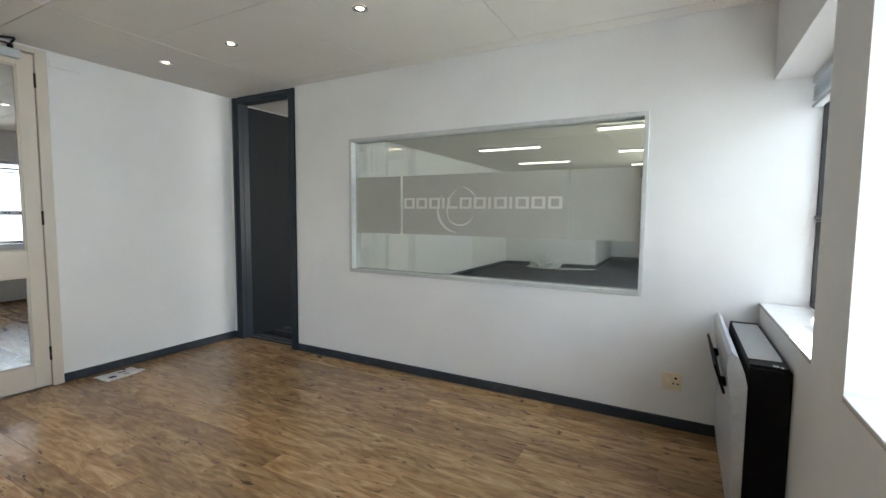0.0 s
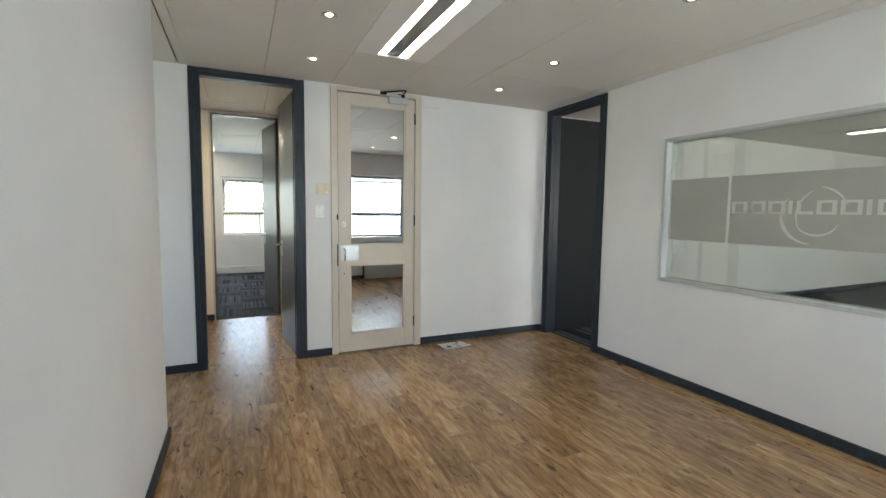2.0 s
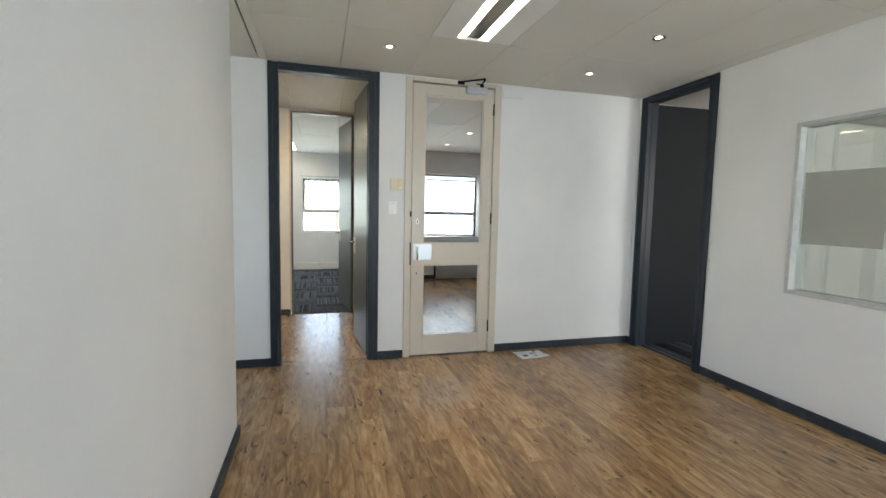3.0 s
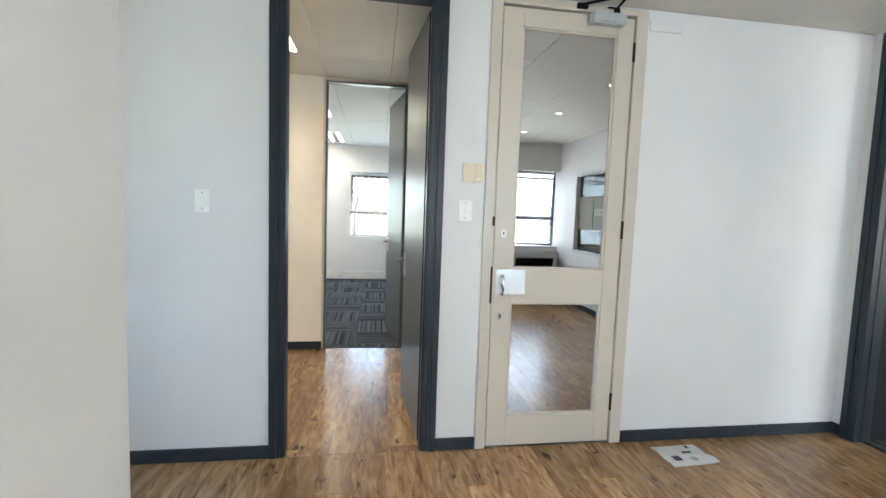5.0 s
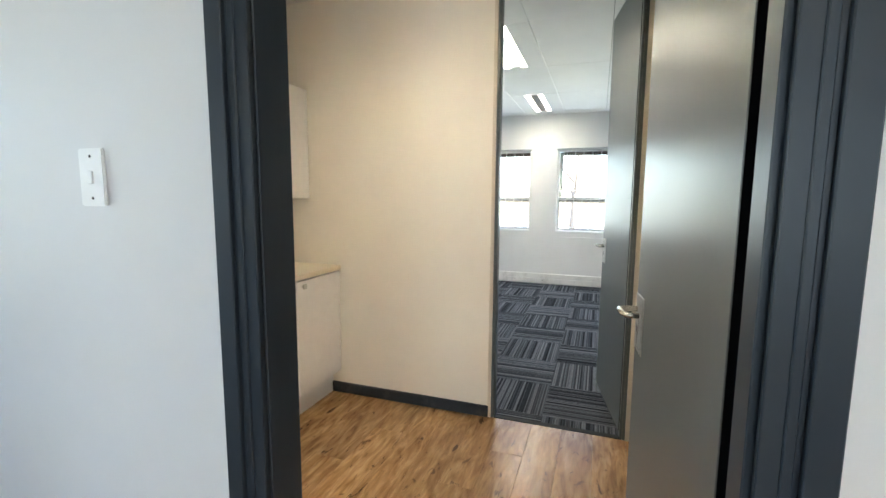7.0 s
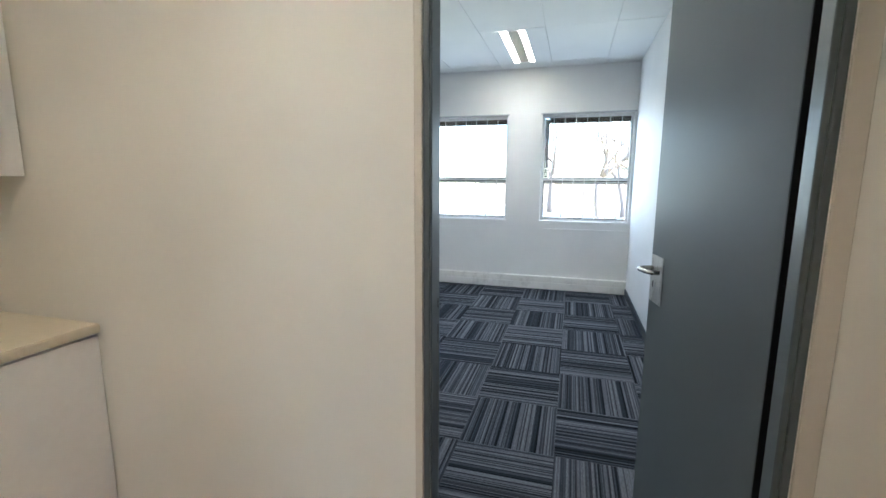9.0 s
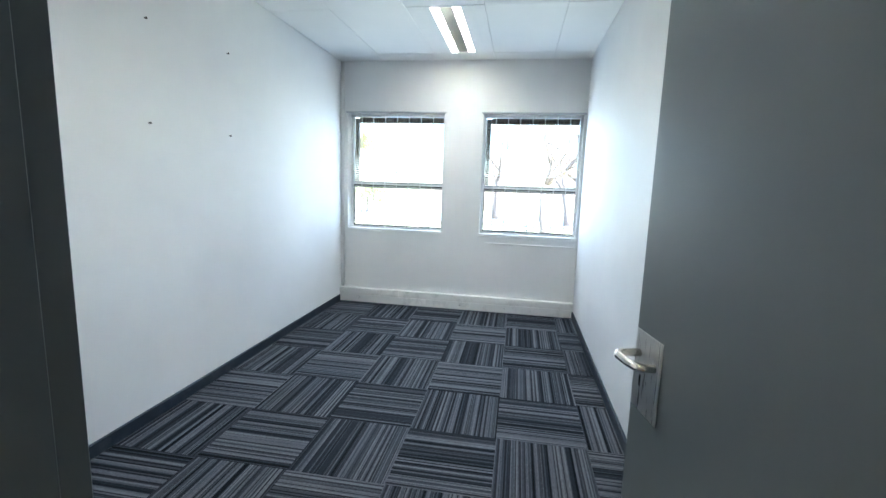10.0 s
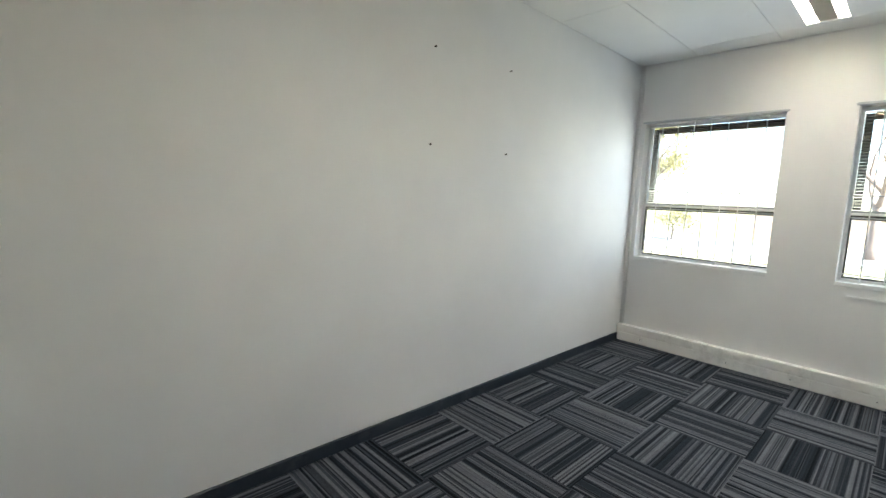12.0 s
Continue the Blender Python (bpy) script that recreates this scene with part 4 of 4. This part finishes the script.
def air_conditioner():
    y0, y1 = 2.675, 3.60
    a = thing("air_conditioner", (0.0, (y0 + y1) / 2, 0), "console air conditioner with silver front and black sides", "air conditioner")
    hy = (y1 - y0) / 2
    part("body", boxes(((-0.045, -hy, 0.03), (0.107, hy, 0.765)), bev=0.006), M_BLACK, a, "matt black cabinet")
    part("foot", boxes(((-0.04, -hy + 0.03, 0), (0.09, -hy + 0.08, 0.03))), M_BLACK, a)
    part("foot", boxes(((-0.04, hy - 0.08, 0), (0.09, hy - 0.03, 0.03))), M_BLACK, a)
    prof = [(-0.048, 0.02), (-0.082, 0.02), (-0.092, 0.10), (-0.096, 0.55), (-0.112, 0.64), (-0.126, 0.74), (-0.124, 0.80), (-0.110, 0.822), (-0.085, 0.80), (-0.062, 0.74), (-0.048, 0.68)]
    bm = bmesh.new()
    extrude_profile(bm, prof, -hy - 0.006, hy + 0.006)
    part("front_panel", bm, M_SILVER, a, "curved silver plastic front")
    part("top_panel", boxes(((-0.045, -hy + 0.004, 0.765), (0.098, hy - 0.004, 0.778)), bev=0.004), M_BLACK, a)
    part("grille_frame", boxes(((-0.04, -hy + 0.10, 0.778), (0.085, hy - 0.10, 0.783)), bev=0.002), M_GRILLE, a)
    for k in range(26):
        x = -0.036 + 0.117 * k / 25
        part("grille_bar", boxes(((x - 0.0012, -hy + 0.105, 0.783), (x + 0.0012, hy - 0.105, 0.789))), M_SILVER, a)
    bm = bmesh.new()
    extrude_profile(bm, [(-0.166, 0.700), (-0.156, 0.708), (-0.112, 0.575), (-0.122, 0.568)], -hy + 0.17, hy - 0.1)
    part("flap", bm, M_BLACK, a, "tilted black control flap")
    part("flap_arm", boxes(((-0.136, -hy + 0.2, 0.60), (-0.098, -hy + 0.23, 0.64)), bev=0.003), M_BLACK, a)
    part("flap_arm", boxes(((-0.136, hy - 0.2, 0.60), (-0.098, hy - 0.17, 0.64)), bev=0.003), M_BLACK, a)
    part("badge", boxes(((0.04, -hy + 0.012, 0.778), (0.06, -hy + 0.03, 0.7795))), M_SILVER, a)


air_conditioner()
ca = thing("loose_cable", (0.24, 1.72, 0.895), "thin white cable lying on the tiled window sill", "cable")
bm = bmesh.new()
tube(bm, [(0.03 * math.sin(k * 0.7), 0.02 * k - 0.12, 0.004 + 0.03 * abs(math.sin(k * 0.5))) for k in range(14)], 0.0025, 6)
part("cable", bm, M_CABLE, ca)

# ---- kitchen ----


def square_knob(parent, loc):
    bm = boxes(((-0.006, 0, -0.006), (0.006, 0.016, 0.006)))
    box(bm, (-0.0155, 0.014, -0.0155), (0.0155, 0.022, 0.0155), 0.001)
    return part("knob", bm, M_STEEL, parent, "square steel knob", loc)


def base_unit(x0, x1):
    c = thing("base_cabinet", ((x0 + x1) / 2, -1.425, 0), "white melamine kitchen base cabinet with two doors", "kitchen cabinet", "base cabinets")
    hx = (x1 - x0) / 2
    part("body", boxes(((-hx, -0.305, 0.165), (hx, 0.285, 0.900)), bev=0.001), M_MELAMINE, c)
    part("kickboard", boxes(((-hx, 0.20, 0.0), (hx, 0.235, 0.164))), M_MELAMINE, c)
    for s in (-1, 1):
        a, b = sorted((s * 0.0018, s * (hx - 0.0018)))
        d = part("door", boxes(((a, 0.287, 0.168), (b, 0.305, 0.890)), bev=0.0012), M_MELAMINE, c)
        square_knob(d, (s * 0.052, 0.305, 0.856))
    return c


def wall_unit(x0, x1):
    c = thing("wall_cabinet", ((x0 + x1) / 2, -1.522, 1.395), "white melamine kitchen wall cabinet with two doors", "kitchen cabinet", "wall cabinets")
    hx = (x1 - x0) / 2
    part("body", boxes(((-hx, -0.211, 0.0), (hx, 0.150, 0.735)), bev=0.001), M_MELAMINE, c)
    for s in (-1, 1):
        a, b = sorted((s * 0.0018, s * (hx - 0.0018)))
        d = part("door", boxes(((a, 0.152, -0.002), (b, 0.170, 0.737)), bev=0.0012), M_MELAMINE, c)
        square_knob(d, (s * 0.055, 0.170, 0.06))
    return c


for a, b in ((-6.782, -5.845), (-5.843, -4.90)):
    base_unit(a, b)
    wall_unit(a, b)
wt = thing("worktop", (-5.838, -1.420, 0.901), "cream laminate kitchen worktop with an upstand", "worktop")
part("slab", boxes(((-0.945, -0.313, 0), (0.935, 0.312, 0.030)), bev=0.004, seg=2), M_TOP, wt)
part("upstand", boxes(((-0.945, -0.313, 0.030), (0.935, -0.295, 0.085)), bev=0.002), M_TOP, wt)

# ---- office ----
tr = thing("cable_trunking", (OX0, (OY0 + OY1) / 2, 0), "old white two-channel cable trunking along the wall foot", "cable trunking")
L = (OY1 - OY0) / 2 - 0.004
part("body", boxes(((0.0, -L, 0.0), (0.052, L, 0.165)), bev=0.002), M_TRUNK, tr)
for a, b in ((-L, -0.62), (-0.615, 0.70), (0.706, L)):
    part("upper_cover", boxes(((0.052, a, 0.098), (0.058, b, 0.163)), bev=0.002), M_TRUNK, tr)
for a, b in ((-L, -0.30), (-0.29, 0.22), (0.228, L)):
    part("lower_cover", boxes(((0.052, a, 0.004), (0.0565, b, 0.088)), bev=0.002), M_TRUNK, tr)
for k, y in enumerate((-1.1, -0.35, 0.1, 0.6)):
    bm = bmesh.new()
    lathe(bm, [(0.004, 0), (0.003, 0.002)], 8)
    s = part("screw", bm, M_BLACK, tr, "", (0.0565, y, 0.05))
    s.rotation_euler = (0, radians(90), 0)
for x, z in ((-8.796, 2.242), (-9.483, 2.251), (-8.781, 1.693), (-9.477, 1.698)):
    n = thing("wall_screw", (x, OY0, z), "small dark screw in the white painted wall", "screw", "screws in the wall")
    bm = bmesh.new()
    tube(bm, [(0, -0.002, 0), (0, 0.012, 0)], 0.0035, 8)
    tube(bm, [(0, 0.012, 0), (0, 0.015, 0)], 0.0065, 10)
    part("shank", bm, M_RUST, n)

pp = thing("corner_pipe", (OX0 + 0.012, OY0 + 0.040, 0.166), "thin white painted pipe standing in the room's corner", "pipe")
bm = bmesh.new()
tube(bm, [(0, 0, 0), (0, 0, OZ - 0.17)], 0.008, 12)
part("pipe", bm, M_WALL, pp)
for z in (0.45, 1.25, 2.1):
    part("clip", boxes(((-0.012, -0.012, z), (0.0, 0.012, z + 0.014)), bev=0.002), M_WALL, pp)
lg = thing("cover_strip", (OX0, 0.485, 0.772), "thin white painted strip on the wall under the window", "cover strip")
part("strip", boxes(((0, -0.485, -0.006), (0.010, 0.485, 0.006)), bev=0.002), M_WALL, lg)
mk = thing("wall_plug", (-8.64, OY1, 0.88), "small dark plug stuck in the white painted wall", "wall plug")
bm = bmesh.new()
tube(bm, [(0, -0.006, 0), (0, 0.004, 0)], 0.007, 10)
part("plug", bm, M_WINGREY, mk)

# ---- open-plan office: heap by the end wall ----
hp = thing("plastic_sheet", (-3.6, 12.35, 0), "crumpled clear plastic sheeting heaped on the carpet", "plastic sheet")
bm = bmesh.new()
bmesh.ops.create_icosphere(bm, subdivisions=4, radius=1)
for v in bm.verts:
    k = 0.75 + 0.55 * noise.noise(v.co * 2.1) + 0.25 * noise.noise(v.co * 6)
    v.co = Vector((v.co.x * 0.48 * k, v.co.y * 0.30 * k, max(0.0, (v.co.z + 0.25) * 0.31 * k)))
part("sheet", bm, M_BAG, hp)
for j in range(3):
    cb = thing("cable_coil", (-3.1 + 0.3 * j, 12.1 + 0.12 * j, 0.008), "loose white cable lying on the carpet", "cable", "loose cables")
    bm = bmesh.new()
    tube(bm, [(0.32 * math.cos(k * 0.5 + j) * (1 - k / 40), 0.16 * math.sin(k * 0.5 + 2 * j), 0.004 + 0.02 * abs(math.sin(k * 0.9 + j))) for k in range(18)], 0.007, 6)
    part("cable", bm, M_CABLE, cb)
st = thing("wooden_stick", (-3.75, 12.5, 0.0), "thin pale stick leaning on the plastic heap", "stick")
bm = bmesh.new()
tube(bm, [(-0.16, 0.1, 0.42), (0.18, -0.1, 0.02)], 0.015, 6)
part("stick", bm, M_CABLE, st)

# ---- outside ----
GZ = -0.35
setting("ground", boxes(((-900, -900, GZ - 0.5), (900, 900, GZ))), M_GRASS, "dry lawn reaching to the horizon", "ground")
setting("road_west", boxes(((-34, -400, GZ - 0.1), (-26, 400, GZ + 0.006))), M_ASPHALT, "grey asphalt street", "road")
setting("road_east", boxes(((6, -400, GZ - 0.1), (14, 400, GZ + 0.006))), M_ASPHALT, "grey asphalt parking strip", "road")
setting("kerb_west", boxes(((-26, -400, GZ - 0.1), (-25.8, 400, GZ + 0.12)), bev=0.02), M_SCREED, "concrete kerb", "kerb")
setting("kerb_east", boxes(((5.8, -400, GZ - 0.1), (6, 400, GZ + 0.12)), bev=0.02), M_SCREED, "concrete kerb", "kerb")


def bare_tree(loc, height, seed, label, leaves=None, count=0, deep=4):
    t = thing("tree", loc, label, "tree", "street trees")
    rnd = random.Random(seed)
    trunk, limbs, tips = bmesh.new(), bmesh.new(), []

    def grow(bm, p, d, length, r, depth):
        pts, q = [p], p
        for _ in range(5):
            d = (d + Vector((rnd.uniform(-0.22, 0.22), rnd.uniform(-0.22, 0.22), rnd.uniform(-0.08, 0.16)))).normalized()
            q = q + d * length / 5
            pts.append(q)
        tube(bm, pts, r, 7 if depth < 2 else 4, r * 0.55)
        if depth >= deep:
            tips.extend(pts[2:])
            return
        for _ in range(3):
            a = rnd.uniform(0, 2 * math.pi)
            nd = (d * 0.7 + Vector((math.cos(a), math.sin(a), rnd.uniform(0.0, 0.5))) * 0.75).normalized()
            grow(limbs, pts[rnd.choice((3, 4, 5, 5))], nd, length * rnd.uniform(0.62, 0.85), r * 0.5, depth + 1)
    grow(trunk, Vector((0, 0, -0.05)), Vector((rnd.uniform(-0.15, 0.15), rnd.uniform(-0.15, 0.15), 1)), height * 0.32, height * 0.024, 0)
    part("trunk", trunk, M_BARK, t)
    part("limbs", limbs, M_BARK, t)
    if leaves:
        bm = bmesh.new()
        for _ in range(count):
            c = rnd.choice(tips) + Vector((rnd.gauss(0, 0.22), rnd.gauss(0, 0.22), rnd.gauss(0, 0.22)))
            a, b = Vector((rnd.gauss(0, 1), rnd.gauss(0, 1), rnd.gauss(0, 1))).normalized(), Vector((rnd.gauss(0, 1), rnd.gauss(0, 1), rnd.gauss(0, 1))).normalized()
            s = rnd.uniform(0.05, 0.10)
            bm.faces.new([bm.verts.new(c + s * k) for k in (a, b * 0.5, -a, -b * 0.5)])
        tagged(part("crown", bm, leaves, t), kind="stuff")
    return t


bare_tree((-27.5, 2.6, GZ), 8.0, 3, "bare grey street tree on the lawn", deep=5)
bare_tree((-22.5, 1.3, GZ), 6.5, 31, "bare grey street tree on the lawn", deep=5)
bare_tree((-30.0, -0.8, GZ), 8.0, 17, "bare grey street tree on the lawn", deep=5)
bare_tree((-19.5, 3.1, GZ), 6.5, 44, "bare grey street tree on the lawn", deep=5)
bare_tree((-25.5, 5.6, GZ), 8.0, 11, "bare grey street tree on the lawn")
bare_tree((-24.0, -8.6, GZ), 7.0, 8, "street tree with yellow autumn leaves", M_LEAVES, 5000)
bare_tree((-31.0, -8.2, GZ), 2.4, 21, "low shrub with yellow autumn leaves", M_LEAVES, 1500, deep=3)
bare_tree((9.0, 12.0, GZ), 7.5, 14, "bare tree beside the parking strip", M_GREEN, 1500)


def car(loc, rz, paint, label):
    c = thing("car", loc, label, "car", "parked cars", rz=rz)
    bm = bmesh.new()
    extrude_profile(bm, [(-2.1, 0.30), (2.05, 0.30), (2.12, 0.55), (1.95, 0.80), (1.0, 0.95), (-1.95, 1.0), (-2.12, 0.75)], -0.86, 0.86)
    bmesh.ops.bevel(bm, geom=bm.edges[:], offset=0.06, segments=2, affect="EDGES")
    part("body", bm, paint, c)
    bm = bmesh.new()
    extrude_profile(bm, [(-1.8, 0.98), (1.0, 0.94), (0.35, 1.42), (-1.35, 1.44)], -0.74, 0.74)
    bmesh.ops.bevel(bm, geom=bm.edges[:], offset=0.05, segments=2, affect="EDGES")
    part("cabin", bm, M_CARGLASS, c, "dark glazed cabin")
    part("roof", boxes(((-1.3, -0.70, 1.41), (0.32, 0.70, 1.46)), bev=0.02), paint, c)
    for x in (-1.3, 1.3):
        for y in (-0.80, 0.80):
            bm = bmesh.new()
            lathe(bm, [(0.2, -0.1), (0.31, -0.1), (0.32, -0.06), (0.32, 0.06), (0.31, 0.1), (0.2, 0.1)], 20)
            w = part("wheel", bm, M_RUBBER, c, "", (x, y, 0.32))
            w.rotation_euler = (radians(90), 0, 0)
    return c


car((8.0, 5.0, GZ), 90, M_CARPAINT, "white hatchback parked beside the building")


def building(x, side, y0, y1, storeys, label):
    """A plain office block whose front stands at x and looks towards side."""
    b = thing("office_building", (x, (y0 + y1) / 2, GZ), label, "building")
    hy, h = (y1 - y0) / 2, storeys * 3.3 + 0.6
    depth = -side * 12
    a, c = sorted((0, depth))
    part("wall", boxes(((a, -hy, 0), (c, hy, h))), M_FACADE, b)
    part("roof", boxes(((a - 0.2, -hy - 0.2, h), (c + 0.2, hy + 0.2, h + 0.3))), M_SCREED, b)
    n = int(2 * hy / 3.2)
    for s in range(storeys):
        for k in range(n):
            y = -hy + 2 * hy * (k + 0.5) / n
            z = 1.0 + 3.3 * s
            u, v = sorted((side * 0.005, side * 0.05))
            w = part("window", boxes(((u, y - 0.95, z), (v, y + 0.95, z + 1.5)), bev=0.01), M_WINGREY, b)
            u, v = sorted((side * 0.045, side * 0.06))
            part("pane", boxes(((u, y - 0.88, z + 0.07), (v, y - 0.03, z + 1.43))), M_CARGLASS, w)
            part("pane", boxes(((u, y + 0.03, z + 0.07), (v, y + 0.88, z + 1.43))), M_CARGLASS, w)
    return b


building(24.0, -1, -22, 34, 3, "pale grey three-storey office block across the parking strip")
lw = thing("garden_wall", (-37.0, 8.0, GZ), "low brown brick wall across the street", "garden wall")
part("wall", boxes(((-0.12, -14, 0), (0.12, 14, 1.45))), M_PALEBRICK, lw)
part("coping", boxes(((-0.16, -14, 1.45), (0.16, 14, 1.51)), bev=0.01), M_SCREED, lw)

# ---- floor pieces ----
piece_cache = {}


def piece_mesh(name, w, d, material, edge, thick):
    key = (name, round(w, 3), round(d, 3))
    if key not in piece_cache:
        bm = bmesh.new()
        rings = [[(-w / 2 + i, -d / 2 + i), (w / 2 - i, -d / 2 + i), (w / 2 - i, d / 2 - i), (-w / 2 + i, d / 2 - i)] for i in (0, edge)]
        low = [bm.verts.new((x, y, -thick)) for x, y in rings[0]]
        mid = [bm.verts.new((x, y, -edge)) for x, y in rings[0]]
        top = [bm.verts.new((x, y, 0)) for x, y in rings[1]]
        for p, q in ((low, mid), (mid, top)):
            for k in range(4):
                bm.faces.new((p[k], p[(k + 1) % 4], q[(k + 1) % 4], q[k]))
        bm.faces.new(top)
        me = mesh_of(bm, name)
        me.materials.append(material)
        piece_cache[key] = me
    return piece_cache[key]


def lay_planks(parent, x0, x1, y0, y1):
    W, LN = 0.18, 1.22
    rows = math.ceil((y1 - y0) / W)
    for r in range(rows):
        a, b = y0 + r * W, min(y0 + (r + 1) * W, y1)
        if b - a < 0.02:
            continue
        x = x0 - (0.0, 0.49, 0.85, 0.24)[r % 4]
        while x < x1:
            s, e = max(x, x0), min(x + LN, x1)
            if e - s > 0.03:
                ob = new("plank", piece_mesh("plank", e - s - 0.0008, b - a - 0.0008, M_PLANK, 0.0010, 0.005))
                ob.location = ((s + e) / 2, (a + b) / 2, 0)
                ob.parent = parent
            x += LN


fh = thing("floor_hall", (0, 0, 0), "brown oak-look vinyl plank floor of the hall", "floor", kind="structure")
lay_planks(fh, XW, XE, YS, YN)
lay_planks(fh, XW, -3.49, -2.7, YS)
lay_planks(fh, -4.66, -3.82, YN, YN + 0.06)
fk = thing("floor_kitchen", (0, 0, 0), "brown oak-look vinyl plank floor of the kitchen", "floor", kind="structure")
lay_planks(fk, XB, XW, -1.735, 0.97)
lay_planks(fk, XB, XW - 0.10, 1.07, YN)

fo = thing("floor_office", (0, 0, 0), "grey and black striped carpet tiles laid quarter-turned", "floor", kind="structure")
GX, GY = -9.92, -0.205
for i in range(-4, 8):
    for j in range(-4, 4):
        x0, x1 = max(GX + 0.5 * i, OX0), min(GX + 0.5 * (i + 1), -6.806)
        y0, y1 = max(GY + 0.5 * j, OY0), min(GY + 0.5 * (j + 1), OY1)
        if x1 - x0 < 0.02 or y1 - y0 < 0.02:
            continue
        if x0 >= OX1 - 0.02 and (y1 < 0 or y0 > 0.77):
            continue
        turned = (i + j) % 2 == 0
        w, d = x1 - x0, y1 - y0
        ob = new("carpet_tile", piece_mesh("carpet_tile", *((d, w) if turned else (w, d)), M_CARPET, 0.0016, 0.006))
        ob.location = ((x0 + x1) / 2, (y0 + y1) / 2, 0)
        ob.rotation_euler = (0, 0, radians(90) if turned else 0)
        ob.parent = fo
